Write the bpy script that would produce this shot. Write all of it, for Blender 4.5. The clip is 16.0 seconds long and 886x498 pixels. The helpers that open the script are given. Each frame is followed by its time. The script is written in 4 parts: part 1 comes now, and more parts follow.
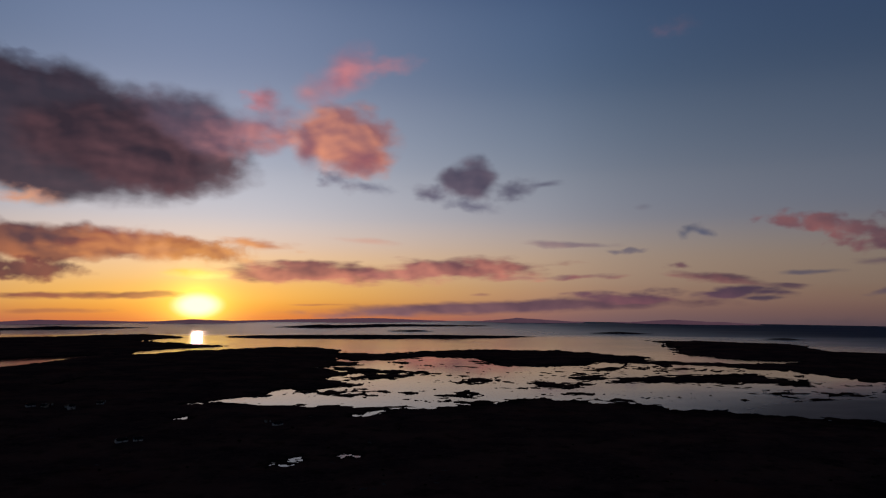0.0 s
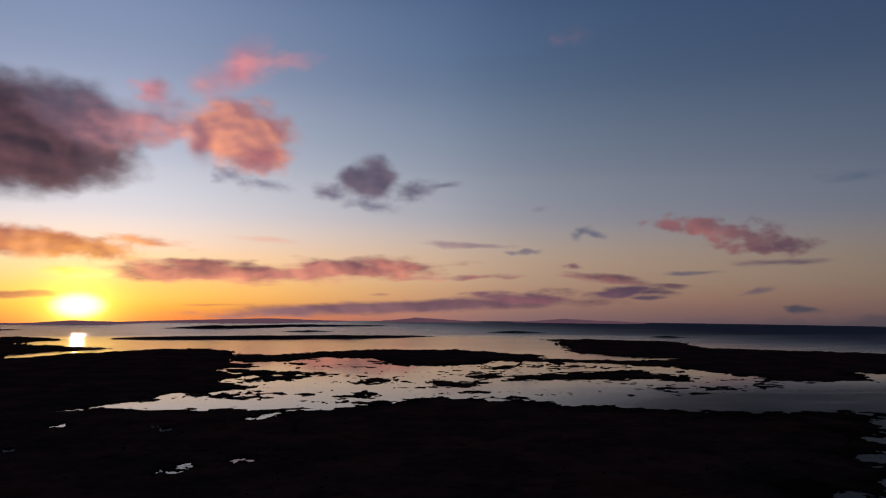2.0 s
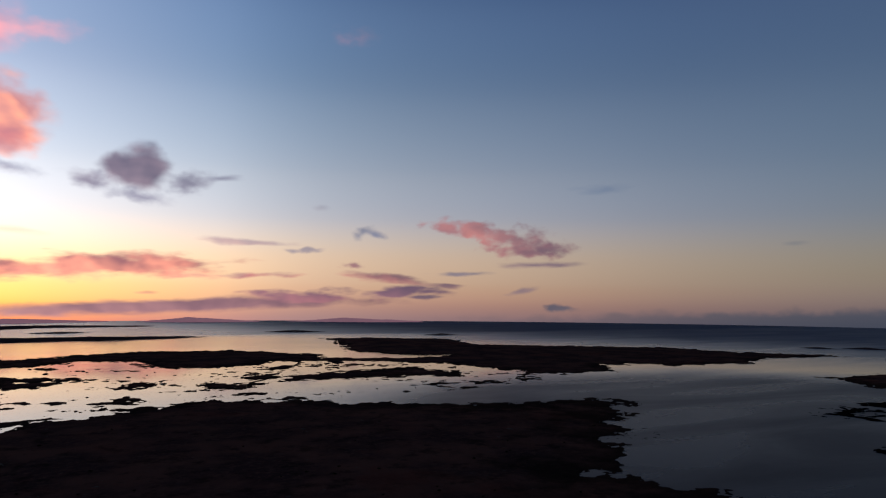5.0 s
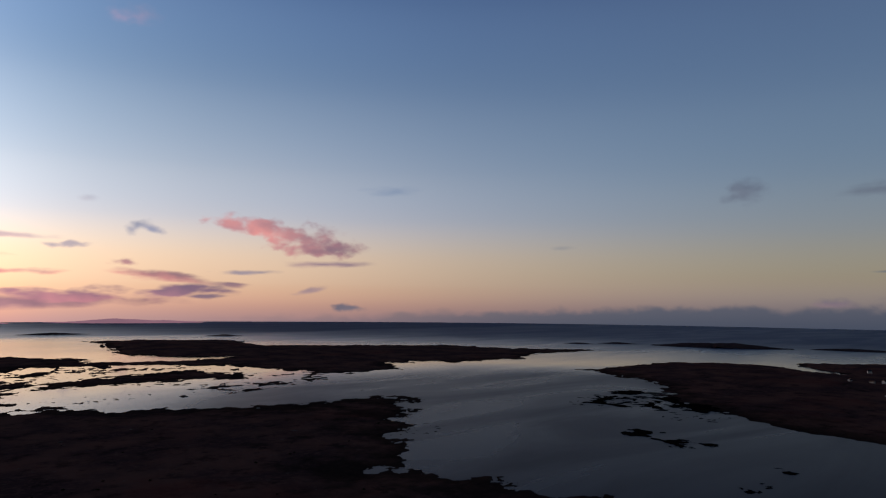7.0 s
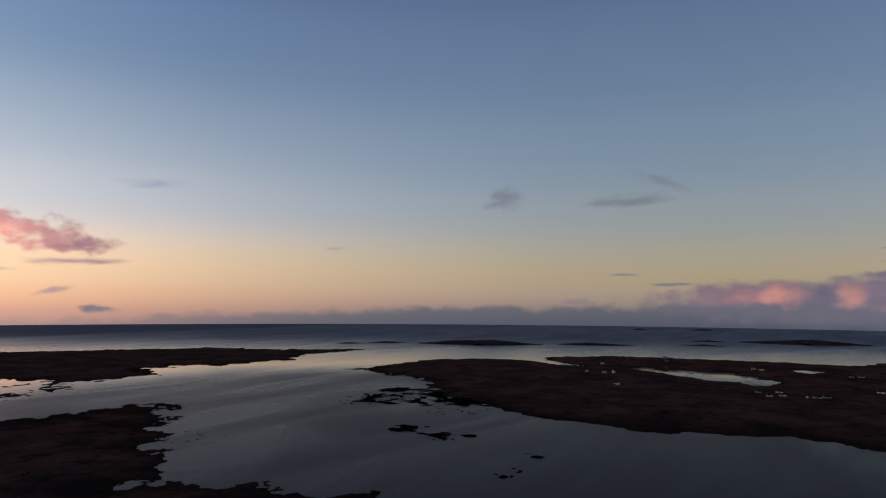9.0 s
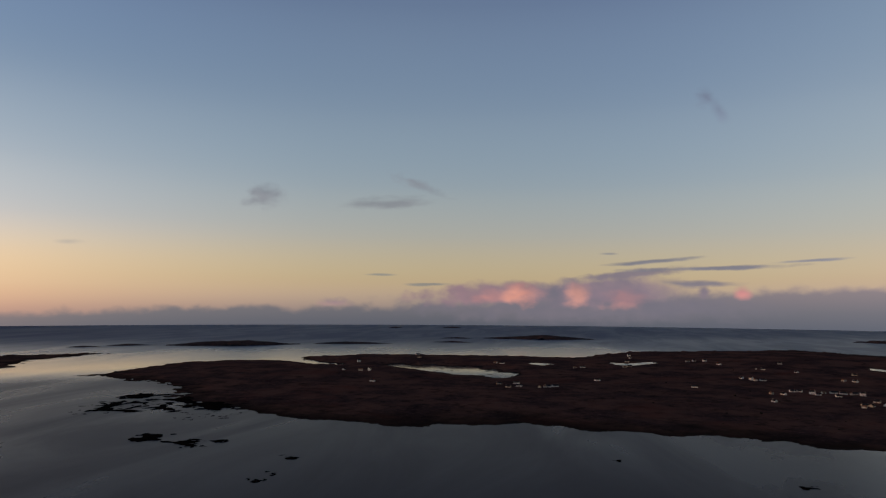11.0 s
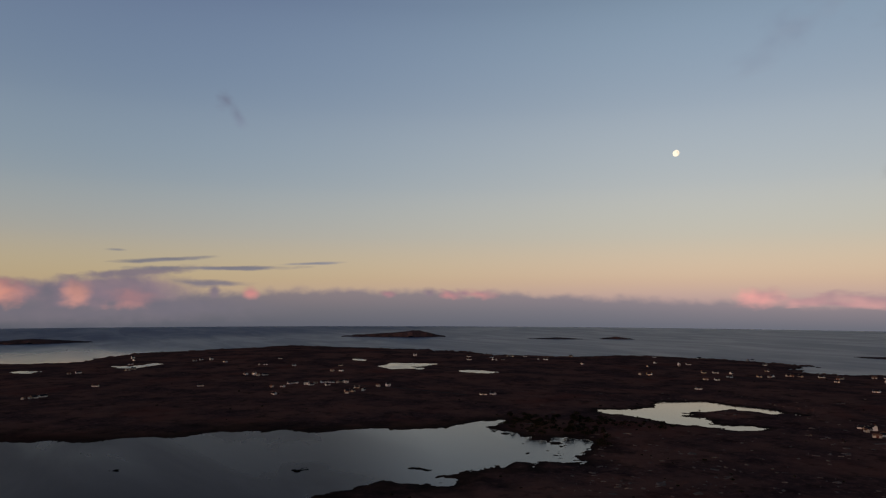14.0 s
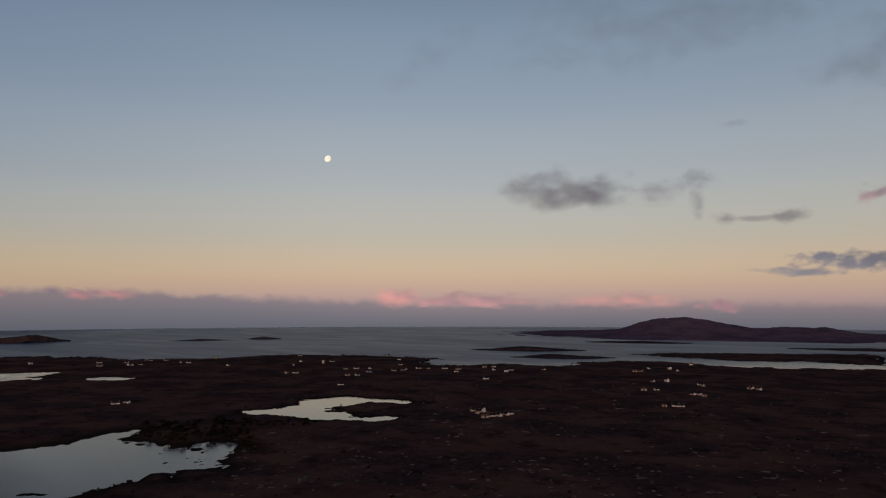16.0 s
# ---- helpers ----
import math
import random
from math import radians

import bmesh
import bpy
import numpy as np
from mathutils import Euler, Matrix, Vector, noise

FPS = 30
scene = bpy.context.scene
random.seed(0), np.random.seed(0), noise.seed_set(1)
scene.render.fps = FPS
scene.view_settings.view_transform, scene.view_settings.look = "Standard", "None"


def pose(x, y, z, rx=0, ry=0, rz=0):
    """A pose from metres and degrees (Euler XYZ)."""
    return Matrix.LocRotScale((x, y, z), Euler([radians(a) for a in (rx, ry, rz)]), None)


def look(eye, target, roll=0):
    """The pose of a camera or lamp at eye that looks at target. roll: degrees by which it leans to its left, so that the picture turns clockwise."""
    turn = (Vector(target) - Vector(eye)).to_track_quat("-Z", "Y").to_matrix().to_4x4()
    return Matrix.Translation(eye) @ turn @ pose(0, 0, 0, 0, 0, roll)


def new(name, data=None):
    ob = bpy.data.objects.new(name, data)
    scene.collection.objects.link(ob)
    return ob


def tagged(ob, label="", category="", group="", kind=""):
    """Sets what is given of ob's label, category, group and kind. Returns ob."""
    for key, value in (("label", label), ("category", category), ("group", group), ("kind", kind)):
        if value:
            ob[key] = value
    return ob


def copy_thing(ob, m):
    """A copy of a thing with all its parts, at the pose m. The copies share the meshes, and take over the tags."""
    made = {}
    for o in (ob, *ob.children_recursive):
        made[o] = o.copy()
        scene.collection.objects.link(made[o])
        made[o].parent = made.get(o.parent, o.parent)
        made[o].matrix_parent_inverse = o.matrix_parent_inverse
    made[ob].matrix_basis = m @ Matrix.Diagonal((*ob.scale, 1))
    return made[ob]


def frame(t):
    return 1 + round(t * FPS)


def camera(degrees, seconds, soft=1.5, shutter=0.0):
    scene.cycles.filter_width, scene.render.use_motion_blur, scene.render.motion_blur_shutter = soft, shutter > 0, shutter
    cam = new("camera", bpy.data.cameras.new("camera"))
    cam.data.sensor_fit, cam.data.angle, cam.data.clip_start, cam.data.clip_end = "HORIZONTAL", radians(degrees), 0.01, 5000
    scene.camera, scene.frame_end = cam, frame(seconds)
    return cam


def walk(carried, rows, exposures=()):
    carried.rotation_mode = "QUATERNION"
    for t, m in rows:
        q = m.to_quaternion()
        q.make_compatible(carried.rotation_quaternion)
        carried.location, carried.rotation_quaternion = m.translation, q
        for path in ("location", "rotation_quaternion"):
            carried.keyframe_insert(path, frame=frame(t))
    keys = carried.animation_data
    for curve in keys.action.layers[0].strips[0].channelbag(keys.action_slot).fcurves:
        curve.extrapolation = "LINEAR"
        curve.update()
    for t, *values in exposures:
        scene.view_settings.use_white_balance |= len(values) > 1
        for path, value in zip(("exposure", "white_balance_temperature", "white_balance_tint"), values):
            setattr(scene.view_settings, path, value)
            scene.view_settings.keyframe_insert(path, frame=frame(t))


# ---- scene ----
# seconds, stops, white balance: the picture brightens and warms as the sun leaves it
EXPO = [(0.0, 0.0, 6550, 13), (0.6, 0.26, 6600, 13), (2.0, 0.38, 6700, 13), (3.5, 0.76, 6800, 11), (7.0, 1.65, 7000, 9), (9.0, 2.03, 8000, 9), (11.0, 2.3, 9000, 9), (14.0, 2.2, 9200, 11), (16.0, 2.08, 9200, 12)]
# the camera turns on one spot, high over the shore
EYE = 150.0
cam = camera(63.9, 16.0, soft=1.2)
walk(cam, [
    (0.0, pose(0, 0, EYE, 94.03, -0.23, 0.00)),
    (0.5, pose(0, 0, EYE, 94.02, -0.20, -1.87)),
    (1.0, pose(0, 0, EYE, 94.04, -0.23, -3.97)),
    (1.5, pose(0, 0, EYE, 94.04, -0.24, -5.87)),
    (2.0, pose(0, 0, EYE, 94.05, -0.24, -8.11)),
    (2.5, pose(0, 0, EYE, 94.05, -0.22, -10.36)),
    (3.0, pose(0, 0, EYE, 94.06, -0.27, -13.01)),
    (3.5, pose(0, 0, EYE, 94.04, -0.28, -15.52)),
    (3.7, pose(0, 0, EYE, 94.03, -0.30, -16.60)),
    (5.8, pose(0, 0, EYE, 94.09, -0.50, -32.14)),
    (6.0, pose(0, 0, EYE, 94.09, -0.52, -33.77)),
    (6.5, pose(0, 0, EYE, 94.12, -0.55, -37.88)),
    (7.0, pose(0, 0, EYE, 94.17, -0.52, -42.57)),
    (7.5, pose(0, 0, EYE, 94.19, -0.52, -46.75)),
    (8.0, pose(0, 0, EYE, 94.24, -0.48, -51.48)),
    (10.5, pose(0, 0, EYE, 94.36, -0.34, -74.82)),
    (11.0, pose(0, 0, EYE, 94.37, -0.34, -79.99)),
    (11.5, pose(0, 0, EYE, 94.39, -0.28, -85.35)),
    (12.0, pose(0, 0, EYE, 94.39, -0.28, -91.18)),
    (12.5, pose(0, 0, EYE, 94.41, -0.28, -97.77)),
    (13.0, pose(0, 0, EYE, 94.43, -0.24, -104.40)),
    (13.5, pose(0, 0, EYE, 94.45, -0.20, -111.04)),
    (14.0, pose(0, 0, EYE, 94.48, -0.19, -117.94)),
    (14.5, pose(0, 0, EYE, 94.49, -0.19, -124.98)),
    (15.0, pose(0, 0, EYE, 94.50, -0.17, -132.05)),
    (15.5, pose(0, 0, EYE, 94.51, -0.10, -139.19)),
    (16.0, pose(0, 0, EYE, 94.51, 0.03, -145.63)),
], exposures=EXPO)


# ---- sky, sun, moon ----
DIP = math.degrees(math.atan2(EYE, 4950))     # the sea's edge lies this far below the level
SUN_AZ, SUN_EL = -19.0, 1.2                   # degrees, clockwise from +y; above the sea's edge


def lin(h):
    """A hex colour as linear red, green, blue."""
    v = [int(h[i:i + 2], 16) / 255 for i in (0, 2, 4)]
    return tuple(x / 12.92 if x < 0.04045 else ((x + 0.055) / 1.055) ** 2.4 for x in v) + (1.0,)


class Nodes:
    """Short hands for building a node tree."""

    def __init__(self, tree):
        self.tree = tree
        tree.nodes.clear()

    def add(self, kind, **props):
        n = self.tree.nodes.new(kind)
        for k, v in props.items():
            setattr(n, k, v)
        return n

    def put(self, socket, value):
        if isinstance(value, bpy.types.NodeSocket):
            self.tree.links.new(value, socket)
        elif value is not None:
            socket.default_value = value

    def math(self, op, a, b=None, c=None, clamp=False):
        n = self.add("ShaderNodeMath", operation=op, use_clamp=clamp)
        for s, v in zip(n.inputs, (a, b, c)):
            self.put(s, v)
        return n.outputs[0]

    def vec(self, op, a, b=None):
        n = self.add("ShaderNodeVectorMath", operation=op)
        for s, v in zip(n.inputs, (a, b)):
            self.put(s, v)
        return n.outputs["Value"] if op in ("LENGTH", "DOT_PRODUCT") else n.outputs[0]

    def xyz(self, x, y, z=0.0):
        n = self.add("ShaderNodeCombineXYZ")
        for s, v in zip(n.inputs, (x, y, z)):
            self.put(s, v)
        return n.outputs[0]

    def place(self, v, loc, rot, scale, kind="TEXTURE"):
        n = self.add("ShaderNodeMapping", vector_type=kind)
        for s, x in zip(n.inputs, (v, loc, rot, scale)):
            self.put(s, x)
        return n.outputs[0]

    def noise(self, v, scale, detail=4.0, rough=0.55, distort=0.0, dims="3D"):
        n = self.add("ShaderNodeTexNoise", noise_dimensions=dims)
        self.put(n.inputs["Vector"], v)
        for k, x in (("Scale", scale), ("Detail", detail), ("Roughness", rough), ("Distortion", distort)):
            n.inputs[k].default_value = x
        return n.outputs["Fac"]

    def ramp(self, fac, stops, ease="LINEAR"):
        n = self.add("ShaderNodeValToRGB")
        self.put(n.inputs[0], fac)
        n.color_ramp.interpolation = ease
        e = n.color_ramp.elements
        while len(e) < len(stops):
            e.new(0.5)
        for k, (pos, col) in enumerate(stops):
            e[k].position, e[k].color = pos, col
        return n.outputs[0]

    def span(self, v, lo, hi, a=0.0, b=1.0, smooth=True):
        n = self.add("ShaderNodeMapRange", interpolation_type="SMOOTHSTEP" if smooth else "LINEAR")
        for s, x in zip(n.inputs, (v, lo, hi, a, b)):
            self.put(s, x)
        return n.outputs[0]

    def mix(self, fac, a, b, blend="MIX"):
        n = self.add("ShaderNodeMix", data_type="RGBA", blend_type=blend)
        self.put(n.inputs["Factor"], fac)
        self.put(n.inputs[6], a)
        self.put(n.inputs[7], b)
        return n.outputs[2]


# each cloud: name, azimuth, height, half width, half height (degrees), lean, softness, raggedness, shaded and lit colour
CLOUDS = [
    ("streak", -10.55, 3.79, 7.2, 0.9, -1, 0.38, 0.75, "744852", "e69078"),
    ("streak_east", 0.74, 4.08, 8.2, 0.95, 1, 0.38, 0.75, "7c4e5a", "f29a84"),
    ("streak_far", 10.21, 3.52, 4.86, 0.27, 1, 0.60, 1.00, "8d6270", "c88078"),
    ("mauve_bar", 5.27, 1.14, 17.2, 0.6, 2, 0.4, 0.5, "6a5060", "906a72"),
    ("mauve_top", 14.53, 1.98, 5.12, 0.55, 0, 0.50, 1.20, "705468", "a87078"),
    ("sun_streak", -23.35, 1.94, 4.61, 0.36, 0, 0.50, 1.00, "7a4a44", "b87050"),
    ("sun_streak_low", -29.20, 1.86, 3.82, 0.27, 0, 0.50, 1.00, "88504a", "b87050"),
    ("ember", -14.4, 5.95, 3.2, 0.46, -5, 0.6, 0.9, "c47c58", "f8b074"),
    ("pale_streak", 9.36, 6.13, 3.99, 0.32, -3, 0.60, 1.00, "9a8a92", "b89a98"),
    ("pale_streak_b", 14.69, 5.55, 1.45, 0.27, 0, 0.60, 1.00, "8a828e", "a8989a"),
    ("raft_strip", 20.96, 3.38, 3.58, 0.5, -4, 0.5, 0.9, "80606a", "d08480"),
    ("raft_strip_b", 22.31, 2.35, 3.12, 0.41, 2, 0.50, 1.10, "66526a", "906878"),
    ("raft_strip_c", 26.12, 2.82, 2.20, 0.23, -2, 0.60, 1.00, "7d6470", "a07878"),
    ("bit_a", 18.36, 4.42, 0.90, 0.32, 0, 0.60, 1.00, "8a6a74", "b07c7c"),
    ("bit_b", 24.21, 1.87, 1.29, 0.23, 0, 0.60, 1.00, "6a5a6c", "886a74"),
    ("bit_c", 26.89, 3.82, 2.18, 0.27, 0, 0.60, 1.00, "807884", "988890"),
    ("bit_d", 31.81, 2.44, 1.76, 0.27, 10, 0.60, 1.00, "8a7680", "a88a88"),
    ("lump", 34.94, 1.10, 1.52, 0.36, 0, 0.50, 1.00, "64606e", "80747c"),
    ("haze_faint", 38.51, 10.51, 2.33, 0.36, 0, 0.90, 1.00, "6c80a0", "7a8ca6"),
    ("puff_west", 65.56, 9.88, 1.9, 0.95, 5, 0.7, 0.8, "6e6f7c", "8a8890"),
    ("chain", 75.2, 9.7, 4.2, 0.6, 5, 0.7, 0.9, "75767f", "8c8a92"),
    ("chain_b", 77.8, 11.3, 2.6, 0.5, -20, 0.8, 0.9, "7c7e88", "8e8c94"),
    ("pink_a", 120.1, 2.6, 2.6, 0.55, 0, 0.7, 0.8, "987880", "e08e88"),
    ("pink_b", 142, 2.35, 1.9, 0.95, 0, 0.8, 0.7, "b08484", "fca298"),
    ("pink_c", 147.27, 2.08, 5.85, 0.59, 0, 0.60, 1.20, "94787e", "c8928e"),
    ("pink_e", 160.3, 1.9, 4.2, 0.75, 0, 0.8, 0.8, "a88280", "f0a094"),
    ("pink_f", 166.90, 1.61, 1.74, 0.55, 0, 0.60, 1.00, "98767e", "c89090"),
    ("slate_low", 169.6, 8.1, 2.6, 0.3, 0, 0.6, 0.9, "77737a", "86827f"),
    ("slate_far", 176.08, 4.71, 3.73, 0.73, 0, 0.50, 1.20, "64646e", "84808a"),
    ("slate_farb", 172.88, 4.12, 3.24, 0.32, -2, 0.60, 1.10, "78767e", "8c888c"),
    ("flush", 177.70, 9.51, 1.65, 0.64, 10, 0.60, 1.10, "8a7a80", "b09090"),
    ("haze_top", 163.5, 23.2, 14, 3, 3, 0.9, 1, "646c78", "727a86"),
    ("haze_mid", 144.4, 21.4, 4.6, 1.3, 28, 0.9, 1, "6e7a8c", "808a98"),
    ("haze_east", 177.4, 18.2, 3.4, 2.6, 0, 0.9, 1, "60666f", "737a84"),
    ("haze_left", -30.42, 17.70, 3.79, 1.00, -6, 0.50, 1.00, "4e5268", "5c5a6c"),
    ("grey_mass", -31.2, 13.6, 13.2, 4.6, -6, 0.1, 0.24, "322a36", "4a3842"),
    ("grey_belly", -23.2, 12.8, 7.9, 3.1, -7, 0.14, 0.3, "382e38", "66484e"),
    ("grey_brow", -19, 14.9, 5.2, 2.5, -14, 0.5, 0.5, "4e4656", "6c5664"),
    ("tail_rose", -15.2, 14.6, 4.2, 2.5, 10, 0.9, 0.7, "866272", "cc8a88"),
    ("tail_wisp", -13.2, 14.3, 3.2, 1.1, 4, 0.9, 0.7, "946c78", "c88884"),
    ("tail_knot", -14.6, 17.1, 1.7, 1.2, 0, 0.8, 0.6, "8c6c7c", "d88488"),
    ("under_strip", -30.78, 8.81, 2.71, 0.73, -3, 0.80, 0.80, "d09480", "e8ac88"),
    ("rose_plume", -8.2, 19.2, 3.1, 1.9, 30, 0.8, 0.5, "a47486", "dc8a8c"),
    ("rose_plume_tip", -5.4, 20.2, 4, 0.9, 2, 1, 0.6, "9c8094", "cc8c96"),
    ("plume_stem", -10.7, 17.9, 1.5, 1.5, 20, 1, 0.6, "a08090", "c08c94"),
    ("coral_puff", -8, 14.2, 4.4, 2.6, -4, 0.28, 0.5, "a06a6c", "f8a27c"),
    ("coral_shade", -6.68, 12.73, 2.70, 1.37, 10, 0.80, 0.70, "80566a", "b06c70"),
    ("coral_knot", -11, 13.4, 1.2, 1.9, 0, 0.8, 0.6, "7e5a6c", "a86c70"),
    ("puff_wisp", -6.2, 10.6, 2.6, 0.6, -6, 0.9, 0.7, "7c8094", "98909c"),
    ("puff_wisp_b", -8.92, 11.18, 1.34, 0.73, 0, 0.80, 0.90, "747a90", "98909c"),
    ("dark_puff", 1.95, 11.2, 2.5, 1.75, 0, 0.3, 0.55, "504b60", "7c6c7c"),
    ("dark_puff_w", -1, 10.3, 1.8, 0.85, -10, 0.8, 0.7, "66647a", "807888"),
    ("dark_puff_e", 5.87, 10.4, 2, 0.95, 15, 0.8, 0.7, "66667a", "807e90"),
    ("dark_puff_tip", 8.29, 10.87, 1.87, 0.32, 5, 0.80, 0.80, "6c6f84", "86889a"),
    ("dark_puff_s", 2.3, 9.2, 2.6, 0.6, -8, 0.9, 0.7, "6a6a80", "848296"),
    ("low_bank", -29.6, 5.7, 7, 1.5, -3, 0.22, 0.7, "543640", "b8704e"),
    ("low_bank_mid", -23.6, 5.6, 5.7, 1.3, -2, 0.3, 0.8, "96584c", "faa864"),
    ("low_bank_tail", -19, 5.35, 4.2, 0.95, -4, 0.5, 0.8, "a05e48", "fcac60"),
    ("low_dark", -30.67, 3.71, 4.05, 0.82, 0, 0.40, 0.80, "503440", "98584c"),
    ("rose_raft", 27.55, 7.36, 3.93, 0.73, -6, 0.60, 1.00, "a07680", "d48a86"),
    ("rose_raft_mid", 31.00, 6.57, 3.60, 1.18, -10, 0.60, 1.10, "90707a", "cc8886"),
    ("rose_raft_low", 33.71, 5.75, 2.72, 0.73, 0, 0.60, 1.00, "806674", "b87c80"),
    ("rose_raft_foot", 33.47, 4.50, 3.30, 0.32, 0, 0.80, 0.80, "8a7480", "a8848a"),
    ("grey_bit", 19.34, 7.11, 1.06, 0.68, 0, 0.90, 1.00, "767a8e", "8c8c9c"),
    ("grey_bit_tip", 20.27, 6.82, 0.96, 0.41, -10, 0.80, 0.80, "747890", "8a8ca0"),
    ("lone_puff", 100.5, 17.3, 0.75, 0.8, 20, 0.8, 0.7, "646478", "7c788c"),
    ("lone_puff_leg", 101.4, 16.2, 0.6, 1.3, 32, 0.9, 0.8, "686c80", "80829a"),
    ("slate", 155.3, 10.75, 5.6, 1.5, -3, 0.8, 0.9, "67646a", "84807f"),
    ("slate_b", 157.3, 10.7, 3.4, 1.35, 4, 0.8, 0.8, "615e66", "7d7a7b"),
    ("slate_tail", 162.3, 10.35, 2.3, 1, 0, 0.9, 0.8, "74727a", "8c888c"),
    ("slate_tail_b", 165.3, 11, 1.9, 1, 6, 0.9, 0.8, "74727a", "8c888c"),
    ("slate_tail_c", 165.5, 9.3, 0.6, 1.1, 0, 0.9, 0.8, "767379", "8a888c"),
    ("sun_veil", -19.1, 3.6, 2.6, 0.42, 1, 0.7, 0.9, "ffc850", "fff090"),
    ("rose_dot", 18.4, 22.2, 1.9, 0.8, 0, 1, 0.8, "7a7690", "9c8098"),
    ("anvil_root", 91, 1.6, 15, 1.5, 0, 0.5, 0.35, "75707b", "7e757e"),
    ("anvil_west", 84.2, 2.55, 6.6, 0.95, 2, 0.4, 0.45, "8a747e", "a8828a"),
    ("anvil_mid", 92.5, 2.8, 6.4, 1.25, 2, 0.4, 0.4, "807380", "9a808a"),
    ("anvil_brow", 94.6, 4.05, 5, 0.42, 5, 0.5, 0.7, "7e747e", "8c7c84"),
    ("anvil_gap", 88.7, 2.4, 1.2, 1.1, 0, 0.7, 0.5, "716e7a", "80757f"),
    ("glow_a", 86.1, 2.45, 2, 0.95, 4, 0.8, 0.6, "c88880", "ffab94"),
    ("glow_a_west", 83.6, 2.3, 1.8, 0.7, 0, 0.9, 0.6, "a67c80", "dc948c"),
    ("glow_b", 90.7, 2.5, 1.15, 1.15, 12, 0.7, 0.5, "b88680", "f8aa98"),
    ("glow_c", 94.4, 2.15, 1.9, 0.95, 0, 0.9, 0.6, "a87e82", "de988e"),
    ("glow_d", 102.8, 2.55, 0.75, 0.6, 0, 0.7, 0.4, "b67c80", "f09a92"),
    ("blade", 101, 4.5, 6, 0.2, 1, 0.5, 0.8, "74727c", "84808a"),
    ("blade_b", 96.2, 5.05, 3.4, 0.2, 4, 0.5, 0.8, "78767e", "86828a"),
    ("blade_c", 99.8, 3.35, 3.6, 0.26, 0, 0.6, 0.9, "7c747e", "8c8288"),
    ("blade_d", 107.6, 4.95, 2.9, 0.13, 3, 0.7, 0.8, "84828a", "928e92"),
    ("blade_e", 93.2, 5.7, 0.9, 0.14, 0, 0.7, 0.8, "8c8888", "989490"),
    ("tower_bit", 100.1, 2.7, 0.5, 0.65, 0, 0.6, 0.5, "7a707c", "8a7a84"),
    ("west_dash", 78.6, 3.25, 1.7, 0.16, 0, 0.6, 0.8, "8a847e", "989088"),
    ("west_dash_b", 75, 4, 1.4, 0.12, 0, 0.7, 0.8, "928c84", "9c968a"),
    ("pink_d", 113.5, 2.6, 0.8, 0.35, 0, 0.8, 0.8, "96727a", "b8868a"),
    ("pink_j", 116.8, 2.75, 0.7, 0.45, 0, 0.8, 0.7, "80707a", "907a84"),
    ("pink_k", 71.3, 1.75, 1.6, 0.4, 0, 0.7, 0.9, "8c7c84", "b8928e"),
    ("slate_low_b", 171.9, 8.15, 1.4, 0.6, 0, 0.7, 0.7, "5b5860", "7a7678"),
    ("slate_low_c", 167.3, 8.3, 1, 0.5, 0, 0.8, 0.7, "67636a", "807c7e"),
    ("dust_a", 15.8, 9.0, 0.8, 0.3, 0, 0.8, 0.8, "8a8c9c", "9c9aa6"),
    ("dust_b", -6.0, 6.3, 2.6, 0.3, -4, 0.9, 0.8, "d8a898", "ecb49c"),
    ("dust_c", -10.0, 1.25, 2.6, 0.11, 0, 0.6, 0.8, "a86850", "c88058"),
    ("dust_d", 3.0, 2.1, 1.1, 0.16, 0, 0.6, 0.8, "a47468", "c08878"),
    ("dust_e", -28.5, 0.8, 4.2, 0.2, 0, 0.6, 0.8, "985c4c", "b87450"),
    ("dust_f", 52.0, 6.0, 1.4, 0.2, 0, 0.9, 0.8, "a09a98", "aaa4a0"),
    ("dust_g", 168.3, 15.2, 1.0, 0.3, 0, 0.9, 0.8, "7c8490", "8a929c"),
]


